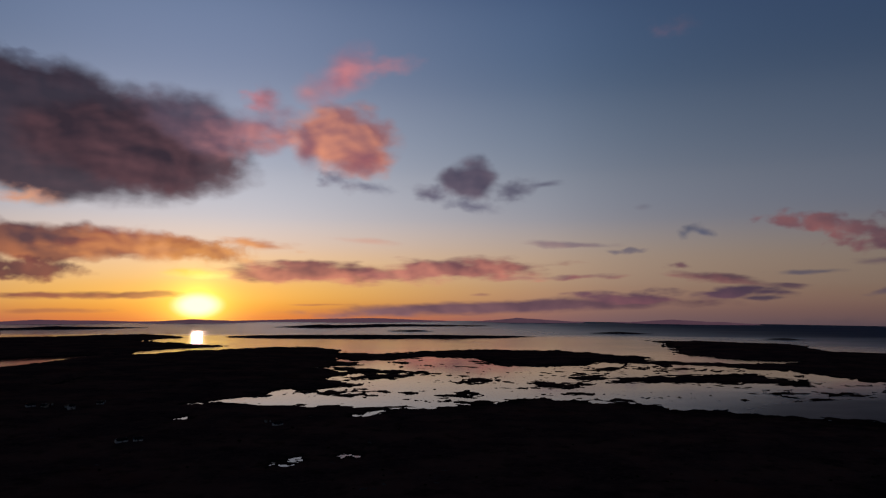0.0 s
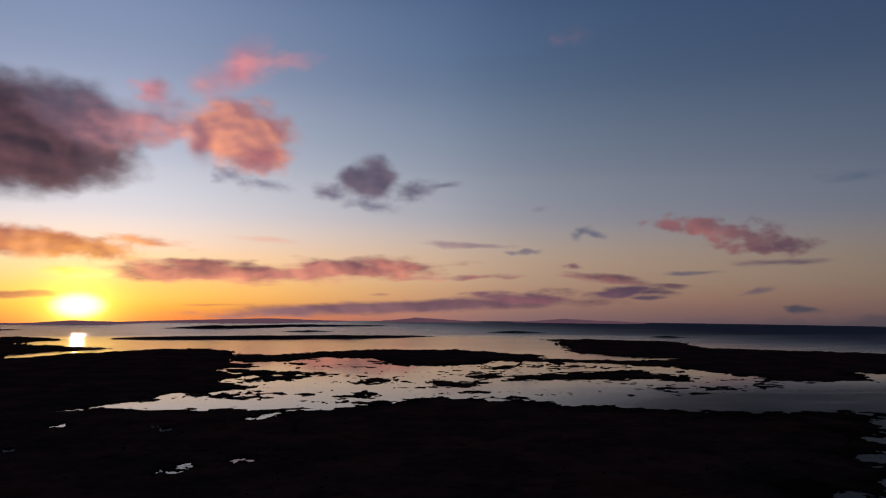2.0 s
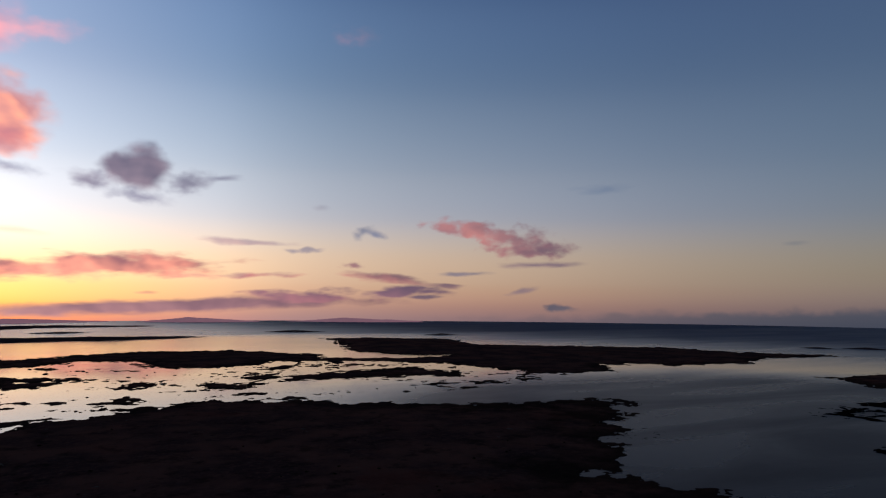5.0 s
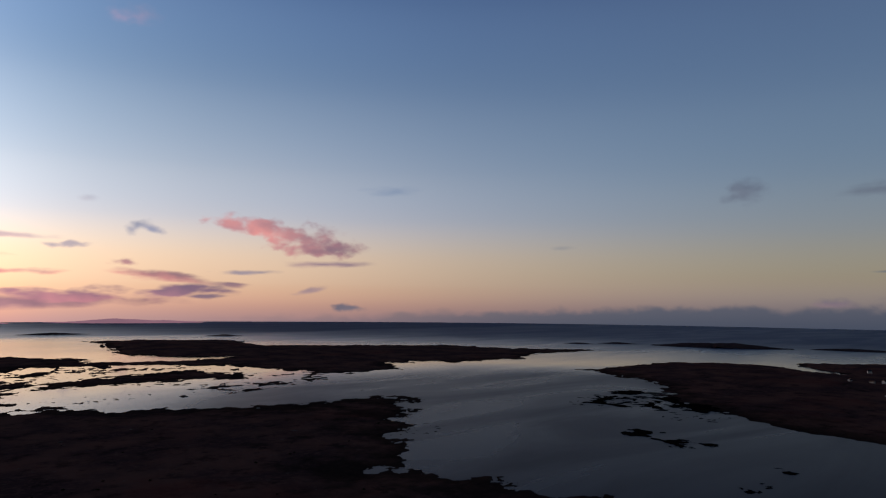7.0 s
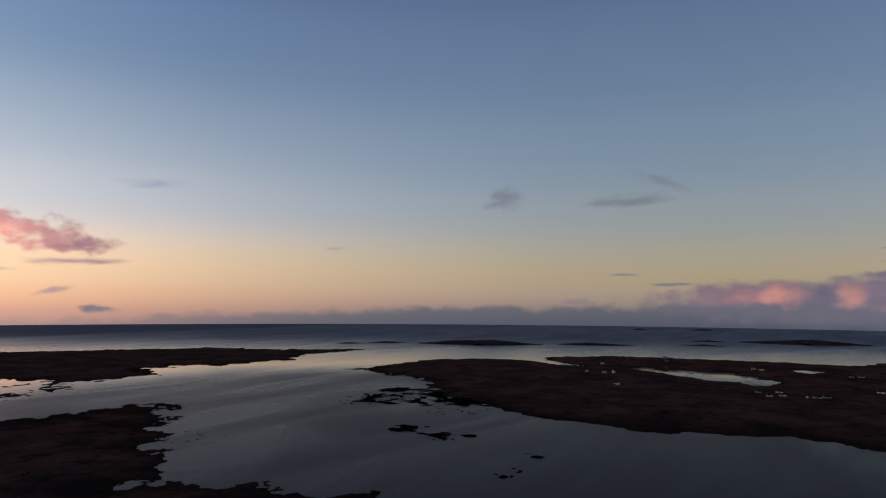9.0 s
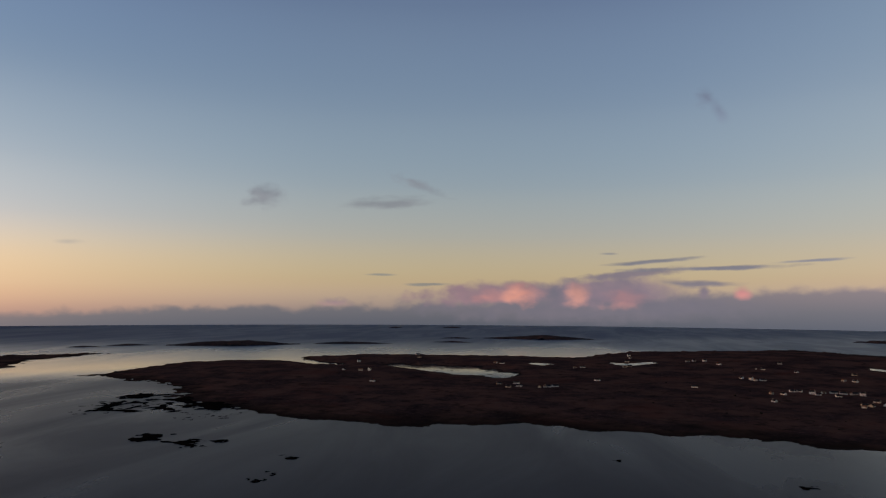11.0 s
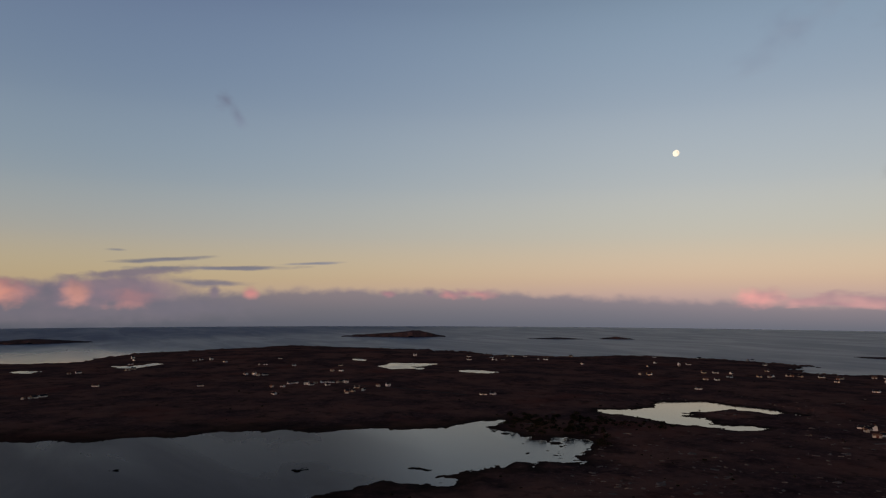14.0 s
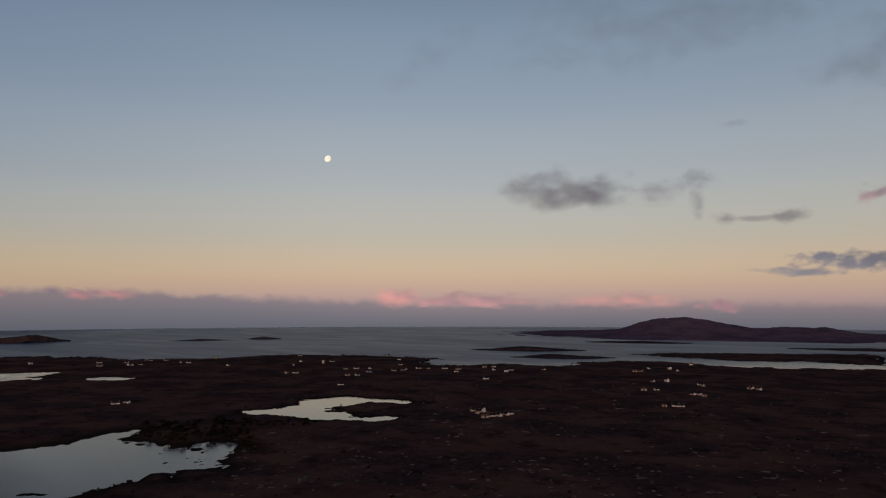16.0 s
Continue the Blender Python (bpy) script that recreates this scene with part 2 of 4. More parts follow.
def cloud_group():
    """One cloud laid over the sky: an ellipse bent by noise, softened, in two tones."""
    tree = bpy.data.node_groups.new("one_cloud", "ShaderNodeTree")
    N = Nodes(tree)
    for key, kind in (("sky", "Color"), ("spot", "Vector"), ("grain", "Float"), ("twist", "Vector"), ("relief", "Float"), ("place", "Vector"), ("turn", "Vector"), ("size", "Vector"), ("bend", "Vector"),
                      ("ragged", "Float"), ("full", "Float"), ("soft", "Float"), ("most", "Float"), ("sway", "Vector"), ("shade", "Color"), ("lit", "Color")):
        tree.interface.new_socket(key, in_out="INPUT", socket_type="NodeSocket" + kind)
    tree.interface.new_socket("sky", in_out="OUTPUT", socket_type="NodeSocketColor")
    g, out = N.add("NodeGroupInput").outputs, N.add("NodeGroupOutput")
    n = N.add("ShaderNodeVectorMath", operation="MULTIPLY_ADD")      # one cloud after the other
    for socket, value in zip(n.inputs, (g["sky"], (1e-7, 1e-7, 0), g["spot"])):
        N.put(socket, value)
    at = N.place(n.outputs[0], g["place"], g["turn"], g["size"])
    bent = N.vec("ADD", at, N.vec("MULTIPLY", g["twist"], g["bend"]))
    d = N.vec("LENGTH", N.vec("MULTIPLY", bent, (1, 1, 0)))
    body = N.math("SUBTRACT", N.math("MULTIPLY_ADD", g["grain"], g["ragged"], g["full"]), d)
    cover = N.math("MULTIPLY", N.span(body, -0.14, g["soft"]), g["most"])
    glint = N.math("ADD", g["relief"], N.vec("DOT_PRODUCT", at, g["sway"]), clamp=True)
    N.put(out.inputs[0], N.mix(cover, g["sky"], N.mix(glint, g["shade"], g["lit"])))
    return tree


def make_world():
    world = bpy.data.worlds.new("sunset_sky")
    scene.world = world
    world.use_nodes = True
    N = Nodes(world.node_tree)
    way = N.add("ShaderNodeTexCoord").outputs["Generated"]
    mid = radians(73)
    ahead = N.vec("DOT_PRODUCT", way, (math.sin(mid), math.cos(mid), 0))
    side = N.vec("DOT_PRODUCT", way, (math.cos(mid), -math.sin(mid), 0))
    up = N.vec("DOT_PRODUCT", way, (0, 0, 1))
    az = N.math("MULTIPLY_ADD", N.math("ARCTAN2", side, ahead), 57.2958, 73.0)
    el = N.math("MULTIPLY_ADD", N.math("ARCSINE", up), 57.2958, DIP)
    spot = N.xyz(az, el, 0.0)

    def gradient(stops):
        return N.ramp(N.math("DIVIDE", el, 45.0, clamp=True), [(p / 45, lin(h)) for p, h in stops], "CARDINAL")

    near_sun = gradient([(0, "d8703c"), (1.5, "f2ac4c"), (3.2, "f6c27a"), (5.5, "ecccae"), (8, "cfc9ca"), (12, "aeb4c2"), (18, "8793ac"), (25, "667898"), (45, "3a4c74")])
    middle = gradient([(0, "98787a"), (1.5, "bc9280"), (3, "ccaa90"), (5.5, "ccb6a4"), (8, "aeaeb6"), (12, "929eb0"), (18, "6b819e"), (25, "506a90"), (45, "2e4366")])
    away = gradient([(0, "6a6872"), (2, "b09888"), (4, "c0aa8a"), (7, "aeaaa0"), (11, "94a1a9"), (17, "7c90a4"), (25, "657995"), (45, "465678")])
    east = gradient([(0, "62626a"), (2, "a48a86"), (4, "bfa48d"), (7, "b2aa9c"), (11, "a1a6a6"), (17, "8997a3"), (25, "6d8193"), (45, "4c5666")])
    off = N.math("ABSOLUTE", N.math("SUBTRACT", az, SUN_AZ))
    sky = N.mix(N.span(off, 3, 36), near_sun, middle)
    sky = N.mix(N.span(off, 48, 100), sky, away)
    sky = N.mix(N.span(off, 110, 156), sky, east)

    # ragged edges for all clouds: two scales of noise, wider than high
    flat = N.place(spot, (0, 0, 0), (0, 0, 0), (0.36, 0.55, 1.0), "POINT")
    rough = N.noise(flat, 0.8, 2.6, 0.45, 0.2)
    toward = N.place(flat, (-0.16, -0.22, 0), (0, 0, 0), (1, 1, 1), "POINT")
    relief = N.math("MULTIPLY_ADD", N.math("SUBTRACT", rough, N.noise(toward, 0.8, 2.6, 0.45, 0.2)), 2.4, 0.36)

    def bend(v, scale, detail):
        n = N.add("ShaderNodeTexNoise")
        N.put(n.inputs["Vector"], v)
        n.inputs["Scale"].default_value, n.inputs["Detail"].default_value, n.inputs["Roughness"].default_value = scale, detail, 0.5
        return N.vec("SUBTRACT", n.outputs["Color"], (0.5, 0.5, 0.5))

    streaky = N.place(spot, (0, 0, 0), (0, 0, 0.02), (0.17, 0.62, 1.0), "POINT")
    bend_broad, bend_small, bend_thin = bend(flat, 0.75, 2.6), bend(flat, 1.9, 2.6), bend(streaky, 1.8, 3.0)
    thin = N.noise(N.place(spot, (0, 0, 0), (0, 0, 0.02), (0.17, 0.62, 1.0), "POINT"), 1.6, 4.0, 0.5, 0.3)
    fine = N.noise(flat, 1.9, 3.6, 0.5, 0.25)

    lumpy = N.math("MULTIPLY_ADD", fine, 0.6, N.math("MULTIPLY_ADD", rough, 0.7, -0.15))

    # a low bank lies along the horizon, higher away from the sun
    edge = N.math("MULTIPLY_ADD", N.math("MULTIPLY_ADD", fine, 0.8, rough), 1.2, -1.08)
    top = N.math("ADD", N.ramp(N.math("DIVIDE", az, 180.0, clamp=True), [(0.0, (0, 0, 0, 1)), (0.16, (0.14, 0.14, 0.14, 1)), (0.33, (0.44, 0.44, 0.44, 1)), (0.5, (0.62, 0.62, 0.62, 1)), (0.62, (1.0, 1.0, 1.0, 1)), (0.8, (0.62, 0.62, 0.62, 1)), (1.0, (0.6, 0.6, 0.6, 1))]), 0.0)
    top = N.math("MULTIPLY_ADD", top, 3.2, edge)
    bank = N.math("MULTIPLY", N.span(N.math("SUBTRACT", top, el), -0.2, 0.55), N.math("MULTIPLY", N.span(az, 15, 60, 0.0, 0.9), N.span(az, 126, 150, 1.0, 0.62)))
    bank_tint = N.ramp(N.math("DIVIDE", el, 3.5, clamp=True), [(0.0, lin("5c5f69")), (0.35, lin("6a6971")), (0.75, lin("80757b")), (1.0, lin("98828a"))])
    sky = N.mix(bank, sky, bank_tint)

    one_cloud = cloud_group()
    for name, a, e, hw, hh, lean, soft, rag, shade, lit in CLOUDS:
        small = name.startswith(("glow", "anvil"))
        grain, twist = (fine, bend_small) if small else (lumpy, bend_broad) if hh > 1.2 else (fine, bend_small) if hw < 5.5 * hh else (thin, bend_thin)
        most = 0.5 if name.startswith(("haze", "lone", "rose_dot")) else 0.62 if name.startswith(("chain", "puff_west", "slate_low", "slate_tail", "dust")) else 0.95
        n = N.add("ShaderNodeGroup", node_tree=one_cloud)
        for key, value in (("sky", sky), ("spot", spot), ("grain", grain), ("twist", twist), ("relief", relief), ("place", (a, e, 0)), ("turn", (0, 0, radians(lean))), ("size", (hw, hh, 1)),
                           ("bend", (1.9 * rag, 2.3 * rag, 0)), ("ragged", 1.1 * rag), ("full", 1.04 - 0.55 * rag), ("soft", 0.1 + soft * 1.2), ("most", most),
                           ("sway", (-0.12 if a > SUN_AZ else 0.12, -0.3, 0)), ("shade", lin(shade)), ("lit", lin(lit))):
            N.put(n.inputs[key], value)
        sky = n.outputs[0]

    # the sky is brightest round the sun and dims away from it: stops by azimuth
    dims = [(-107, -2.2), (-70, -1.4), (-35, -0.2), (-20, 0.06), (-8, -0.18), (8, -0.56), (16, -0.97), (24, -1.24), (34, -1.5), (44, -1.8), (56, -2.05), (70, -2.28), (90, -2.35), (110, -2.1), (126, -1.95), (140, -1.8), (172, -1.9), (253, -2.2)]
    cool = lambda p: (np.interp(p, [-107, -60, 8, 30, 62, 88], [0.83, 1, 1, 0.96, 0.83, 0.83]), 1.0, np.interp(p, [-107, -60, 8, 30, 62, 88], [1.3, 1, 1, 1.07, 1.28, 1.32]))
    level = N.ramp(N.math("DIVIDE", N.math("ADD", az, 107.0), 360.0, clamp=True), [((p + 107) / 360, tuple(c * 2 ** s for c in cool(p)) + (1,)) for p, s in dims], "B_SPLINE")
    sky = N.mix(1.0, sky, level, "MULTIPLY")
    zenith = N.span(el, 26, 60, 1.0, 0.35)
    sky = N.mix(1.0, sky, N.xyz(zenith, zenith, zenith), "MULTIPLY")

    # the sun and its glow
    gap = N.vec("LENGTH", N.vec("SUBTRACT", spot, (SUN_AZ, SUN_EL, 0)))
    wide = N.vec("LENGTH", N.place(spot, (SUN_AZ, SUN_EL - 0.5, 0), (0, 0, 0), (2.2, 0.75, 1)))
    glow = N.math("POWER", 2.718, N.math("MULTIPLY", wide, -0.6))
    sky = N.mix(1.0, sky, N.mix(glow, (0, 0, 0, 1), (0.62, 0.32, 0.05, 1)), "ADD")
    halo = N.math("POWER", 2.718, N.math("MULTIPLY", gap, -0.85))
    sky = N.mix(1.0, sky, N.mix(halo, (0, 0, 0, 1), (2.0, 1.35, 0.12, 1)), "ADD")
    blot = N.vec("LENGTH", N.place(spot, (SUN_AZ, SUN_EL, 0), (0, 0, 0), (1.5, 0.76, 1)))
    disc = N.span(blot, 0.45, 1.5, 1.0, 0.0)
    sky = N.mix(disc, sky, (1.35, 1.2, 0.82, 1))

    out = N.add("ShaderNodeOutputWorld")
    bg = N.add("ShaderNodeBackground")
    N.put(bg.inputs[0], sky)
    bg.inputs[1].default_value = 1.0
    N.tree.links.new(bg.outputs[0], out.inputs[0])


make_world()
sun = new("sun", bpy.data.lights.new("sun", "SUN"))
sun.data.energy, sun.data.angle, sun.data.color = 0.2, radians(0.6), (1.0, 0.6, 0.46)
sun_way = Vector((math.sin(radians(SUN_AZ)), math.cos(radians(SUN_AZ)), math.tan(radians(0.6))))
sun.matrix_world = look(sun_way * 3000, (0, 0, 0))


# ---- materials ----
def material(name):
    m = bpy.data.materials.new(name)
    m.use_nodes = True
    return m, Nodes(m.node_tree)


def surface(N, color, rough=0.9, bump=None, strength=0.5, spec=0.3, distance=1.0, normal=None):
    out, b = N.add("ShaderNodeOutputMaterial"), N.add("ShaderNodeBsdfPrincipled")
    N.put(b.inputs["Base Color"], color)
    N.put(b.inputs["Roughness"], rough)
    b.inputs["Specular IOR Level"].default_value = spec
    if bump is not None:
        n = N.add("ShaderNodeBump")
        n.inputs["Strength"].default_value, n.inputs["Distance"].default_value = strength, distance
        N.put(n.inputs["Height"], bump)
        if normal is not None:
            N.put(n.inputs["Normal"], normal)
        N.put(b.inputs["Normal"], n.outputs[0])
    N.tree.links.new(b.outputs[0], out.inputs[0])
    return b


def moor_material():
    m, N = material("moorland")
    p = N.add("ShaderNodeTexCoord").outputs["Object"]
    broad, fine, rock = N.noise(p, 0.012, 5), N.noise(p, 0.16, 6, 0.65), N.noise(p, 0.07, 7, 0.7, 0.6)
    turf = N.mix(N.span(broad, 0.38, 0.62), lin("3b2a29"), lin("593c34"))
    turf = N.mix(N.span(fine, 0.45, 0.75), turf, lin("563c36"))
    turf = N.mix(N.span(rock, 0.62, 0.72, 0.0, 0.5), turf, lin("564e4b"))
    turf = N.mix(N.span(N.noise(p, 0.22, 5, 0.65, 0.8), 0.6, 0.72, 0.0, 0.5), turf, lin("565049"))
    turf = N.mix(N.span(N.noise(p, 0.035, 6, 0.7), 0.5, 0.34, 0.0, 0.6), turf, lin("1a1514"))
    turf = N.mix(N.span(N.noise(p, 0.006, 5, 0.6, 0.5), 0.55, 0.7, 0.0, 0.55), turf, lin("563029"))
    z = N.add("ShaderNodeSeparateXYZ")
    N.put(z.inputs[0], p)
    wet = N.span(z.outputs[2], 0.2, 1.6, 0.8, 0.0)
    turf = N.mix(wet, turf, lin("1c1814"))
    surface(N, turf, 0.95, N.math("ADD", fine, N.noise(p, 0.7, 3)), 0.6, 0.0, 0.5)
    return m


def sea_material():
    m, N = material("sea_water")
    p = N.add("ShaderNodeTexCoord").outputs["Object"]
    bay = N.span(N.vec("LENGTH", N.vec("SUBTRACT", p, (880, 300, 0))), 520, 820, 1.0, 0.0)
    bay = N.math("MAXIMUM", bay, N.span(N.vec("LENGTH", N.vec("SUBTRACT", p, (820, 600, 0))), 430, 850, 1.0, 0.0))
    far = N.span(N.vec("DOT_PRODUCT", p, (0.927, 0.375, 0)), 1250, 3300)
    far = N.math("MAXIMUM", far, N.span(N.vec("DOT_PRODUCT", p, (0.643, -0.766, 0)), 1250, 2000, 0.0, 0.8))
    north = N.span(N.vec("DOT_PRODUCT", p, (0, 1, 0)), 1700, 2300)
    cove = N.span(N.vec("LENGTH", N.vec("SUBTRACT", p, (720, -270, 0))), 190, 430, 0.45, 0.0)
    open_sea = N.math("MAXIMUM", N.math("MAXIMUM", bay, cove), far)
    outer = N.span(N.vec("DOT_PRODUCT", p, (0, 1, 0)), 2780, 3060)
    slick = N.noise(N.place(p, (0, 0, 0), (0, 0, 0.5), (0.0016, 0.0055, 1), "POINT"), 1.0, 5, 0.6, 1.2)
    ruffled = N.span(slick, 0.7, 0.3, 0.21, 0.29)
    rough = N.math("MULTIPLY_ADD", far, 0.16, N.math("MULTIPLY_ADD", open_sea, ruffled, N.math("MULTIPLY_ADD", outer, 0.13, N.math("MULTIPLY_ADD", north, 0.05, N.span(slick, 0.35, 0.65, 0.07, 0.045)))))
    near = N.span(N.vec("LENGTH", p), 700, 2200, 1.0, 0.0)
    ripple = N.math("MULTIPLY", N.math("ADD", N.noise(p, 0.25, 4, 0.6), N.noise(p, 0.06, 3, 0.5)), near)
    # the sea ends at five kilometres, short of the true horizon: its shading leans outward by as much, to mirror the sky right above it
    lean = N.math("MULTIPLY", N.span(N.vec("LENGTH", p), 2300, 4600, 0.023, 0.004), N.math("SUBTRACT", 1.0, open_sea))
    leaning = N.vec("ADD", N.vec("MULTIPLY", N.vec("NORMALIZE", p), N.xyz(lean, lean, 0.0)), (0.0, 0.0, 1.0))
    # sky reflection and haze put into the colour: violet bay, blue far sea
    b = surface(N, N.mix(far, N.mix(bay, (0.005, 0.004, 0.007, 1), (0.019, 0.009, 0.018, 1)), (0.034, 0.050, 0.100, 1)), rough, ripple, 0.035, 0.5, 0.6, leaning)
    b.inputs["IOR"].default_value = 1.33
    # warm tint painted into the reflections, strongest on calm water
    N.put(b.inputs["Specular Tint"], N.mix(open_sea, (1.0, 0.80, 0.74, 1), (1.0, 0.78, 0.84, 1)))
    N.put(b.inputs["Specular IOR Level"], N.span(open_sea, 0.0, 1.0, 0.42, 0.05))
    return m


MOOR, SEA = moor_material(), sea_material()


# ---- the lie of the land: outlines on the plan, metres ----
WEST = [(-3477, 932), (-2333, 2333), (-1673, 2704), (-1464, 2795), (-1394, 2926), (-1255, 2978), (-1099, 2878), (-964, 2693), (-1065, 2506), (-930, 2438), (-800, 2340), (-654, 2253), (-768, 2149), (-830, 2012), (-850, 1898), (-796, 1931), (-734, 2056), (-641, 2124), (-531, 2221), (-390, 2216), (-315, 2126), (-264, 1955), (-260, 1806), (-183, 1627), (-250, 1567), (-186, 1453), (-201, 1330), (-138, 1231), (-209, 1196), (-270, 1176), (-271, 1107), (-318, 1060), (-375, 1014), (-292, 1027), (-210, 1023), (-145, 1016), (-65, 1004), (14, 1017), (47, 1051), (117, 1093), (185, 1087), (230, 1062)]
NEAR = [(282, 1038), (315, 1015), (353, 988), (392, 971), (440, 944), (486, 932), (494, 939), (561, 913), (636, 902), (689, 897), (743, 879), (726, 827), (659, 807), (644, 755), (605, 742), (583, 678), (510, 639), (481, 565), (448, 540), (431, 508), (405, 502), (414, 476), (417, 461), (415, 450), (442, 432), (453, 417), (454, 392), (450, 372), (464, 333), (440, 286), (460, 168), (480, 42), (490, -86), (558, -213), (564, -224), (560, -258), (552, -284), (568, -308), (569, -353), (566, -381), (572, -411), (557, -441)]
BAY = [(591, -468), (613, -493), (650, -506), (642, -469), (673, -468), (713, -464), (764, -469), (790, -510), (791, -481), (783, -408), (795, -351), (818, -322), (820, -273), (853, -214), (848, -238), (856, -200), (867, -153), (860, -109), (878, -60), (874, -15), (899, 19), (910, 54), (891, 87), (877, 153), (852, 193), (869, 247), (875, 315), (895, 361), (918, 427), (950, 467), (989, 540), (1046, 620), (1091, 649), (1164, 658), (1209, 751), (1254, 863), (1310, 967)]
FAR = [(1405, 968), (1516, 959), (1604, 954), (1674, 919), (1746, 832), (1746, 723), (1710, 664), (1657, 557), (1867, 725), (1921, 696), (2024, 595), (2045, 358), (2057, 218), (2062, 89), (2016, -6), (2116, -78), (2272, -144), (2298, -332), (2290, -495), (2356, -674), (2172, -778), (2054, -922), (1980, -1080), (1881, -1179), (1893, -1033), (1723, -1155), (1643, -1297), (1630, -1421), (1570, -1518), (1453, -1575), (1351, -1613), (1222, -1627), (1153, -1662), (1104, -1529), (1044, -1484), (985, -1495), (1001, -1462), (914, -1579), (795, -1594), (750, -1660), (748, -1763), (692, -1860), (583, -1896), (430, -1851), (304, -1857), (124, -1937), (70, -1999), (-451, -2561), (-1721, -2457), (-3007, -1094), (-3600, 0)]
HEADLAND = [(740, 2639), (949, 2645), (1210, 2419), (1138, 2193), (1160, 2081), (1271, 1988), (1492, 1855), (1646, 1790), (1711, 1600), (1772, 1484), (1924, 1290), (1739, 1346), (1613, 1329), (1437, 1262), (1338, 1270), (1199, 1271), (1143, 1332), (1077, 1360), (1009, 1233), (972, 1227), (861, 1217), (805, 1256), (817, 1320), (772, 1335), (779, 1420), (732, 1514), (634, 1587), (546, 1685), (433, 1696), (338, 1744), (351, 1815), (511, 1771), (685, 1716), (821, 1699), (866, 1759), (724, 1814), (689, 1874), (654, 1980), (697, 2183), (773, 2452)]
MID_BAR = [(-287, 1994), (-183, 1969), (-46, 2059), (111, 2156), (222, 2119), (340, 2126), (421, 2019), (536, 1889), (519, 1776), (353, 1692), (310, 1610), (206, 1602), (96, 1619), (92, 1783), (-41, 1867), (-137, 1748), (-234, 1756), (-300, 1870)]
LOW_BAR = [(302, 1343), (368, 1390), (449, 1439), (519, 1446), (599, 1475), (644, 1471), (647, 1404), (680, 1360), (664, 1251), (608, 1256), (575, 1293), (525, 1270), (486, 1299), (420, 1285), (363, 1296), (315, 1306)]
BAR_B = [(137, 1273), (183, 1317), (220, 1290), (271, 1344), (268, 1272), (217, 1217), (169, 1217)]
BAR_C = [(225, 1383), (312, 1433), (331, 1352), (267, 1325)]
BAR_D = [(306, 1575), (398, 1599), (393, 1522), (326, 1500)]
BAR_E = [(11, 1310), (73, 1382), (90, 1332), (48, 1262)]
BAR_F = [(-252, 1574), (-142, 1539), (-42, 1493), (-102, 1438), (-197, 1480)]
BAR_G = [(-191, 1373), (-121, 1430), (-30, 1428), (-95, 1343), (-156, 1318)]
BAR_H = [(-262, 1173), (-235, 1189), (-134, 1137), (-107, 1103), (-174, 1102)]
BAR_I = [(354, 1952), (429, 1976), (523, 1856), (448, 1802), (357, 1845)]
REEF_A = [(722, 478), (753, 475), (750, 444), (721, 441), (708, 462)]
REEF_B = [(714, 430), (728, 404), (698, 374), (688, 395)]
REEF_C = [(1023, 698), (1078, 690), (1066, 650), (1007, 645)]
REEF_D = [(1016, 610), (1061, 596), (999, 548), (1010, 505), (961, 476), (922, 485), (968, 544)]
REEF_E = [(886, 649), (944, 665), (1006, 665), (908, 630), (901, 605)]
REEF_F = [(726, 388), (737, 370), (725, 360), (718, 379)]
REEF_G = [(675, 278), (671, 257), (655, 255), (663, 270)]
REEF_H = [(608, 267), (606, 251), (595, 257)]
REEF_I = [(579, 269), (582, 255), (568, 254)]
REEF_J = [(716, -41), (724, -47), (712, -52), (703, -45)]
REEF_K = [(643, -188), (646, -197), (639, -198), (634, -190)]
REEF_L = [(601, -287), (597, -299), (587, -291), (592, -286)]
PENINSULA = [(772, -2122), (660, -2266), (514, -2364), (363, -2427), (119, -2546), (99, -2076), (247, -2096), (442, -2031), (604, -2072)]
LAKE_WEST = [(-1135, 1709), (-1085, 1760), (-1007, 1819), (-897, 1887), (-921, 1765), (-926, 1628), (-938, 1523), (-977, 1474)]
LAKE_A = [(1696, 441), (1743, 420), (1684, 353), (1730, 336), (1686, 281), (1718, 239), (1689, 209), (1618, 206), (1633, 176), (1647, 152), (1567, 154), (1568, 120), (1519, 106), (1461, 123), (1449, 150), (1493, 184), (1492, 219), (1503, 244), (1538, 274), (1562, 309), (1600, 348), (1625, 391), (1653, 417)]
LAKE_B = [(1787, -94), (1770, -115), (1790, -159), (1827, -191), (1810, -215), (1739, -182), (1689, -139), (1720, -109)]
LAKE_C = [(1636, -673), (1598, -701), (1562, -728), (1514, -772), (1477, -716), (1485, -678), (1433, -681), (1443, -640), (1522, -647), (1536, -681)]
LAKE_D = [(1423, -723), (1399, -760), (1353, -805), (1293, -826), (1269, -794), (1304, -762), (1341, -729), (1371, -705)]
LAKE_E = [(808, -685), (793, -719), (791, -763), (833, -829), (816, -855), (805, -897), (777, -889), (748, -897), (720, -904), (696, -906), (667, -898), (668, -875), (700, -879), (727, -860), (729, -824), (736, -793), (739, -769), (716, -773), (705, -751), (685, -763), (665, -757), (653, -732), (633, -737), (614, -758), (596, -767), (596, -752), (608, -718), (632, -714), (659, -690), (685, -676), (698, -699), (719, -693), (733, -691), (759, -689), (766, -668), (781, -665)]
POOL_A = [(-671, 1220), (-672, 1272), (-676, 1360), (-663, 1274), (-655, 1214)]
POOL_B = [(-330, 897), (-325, 919), (-321, 893)]
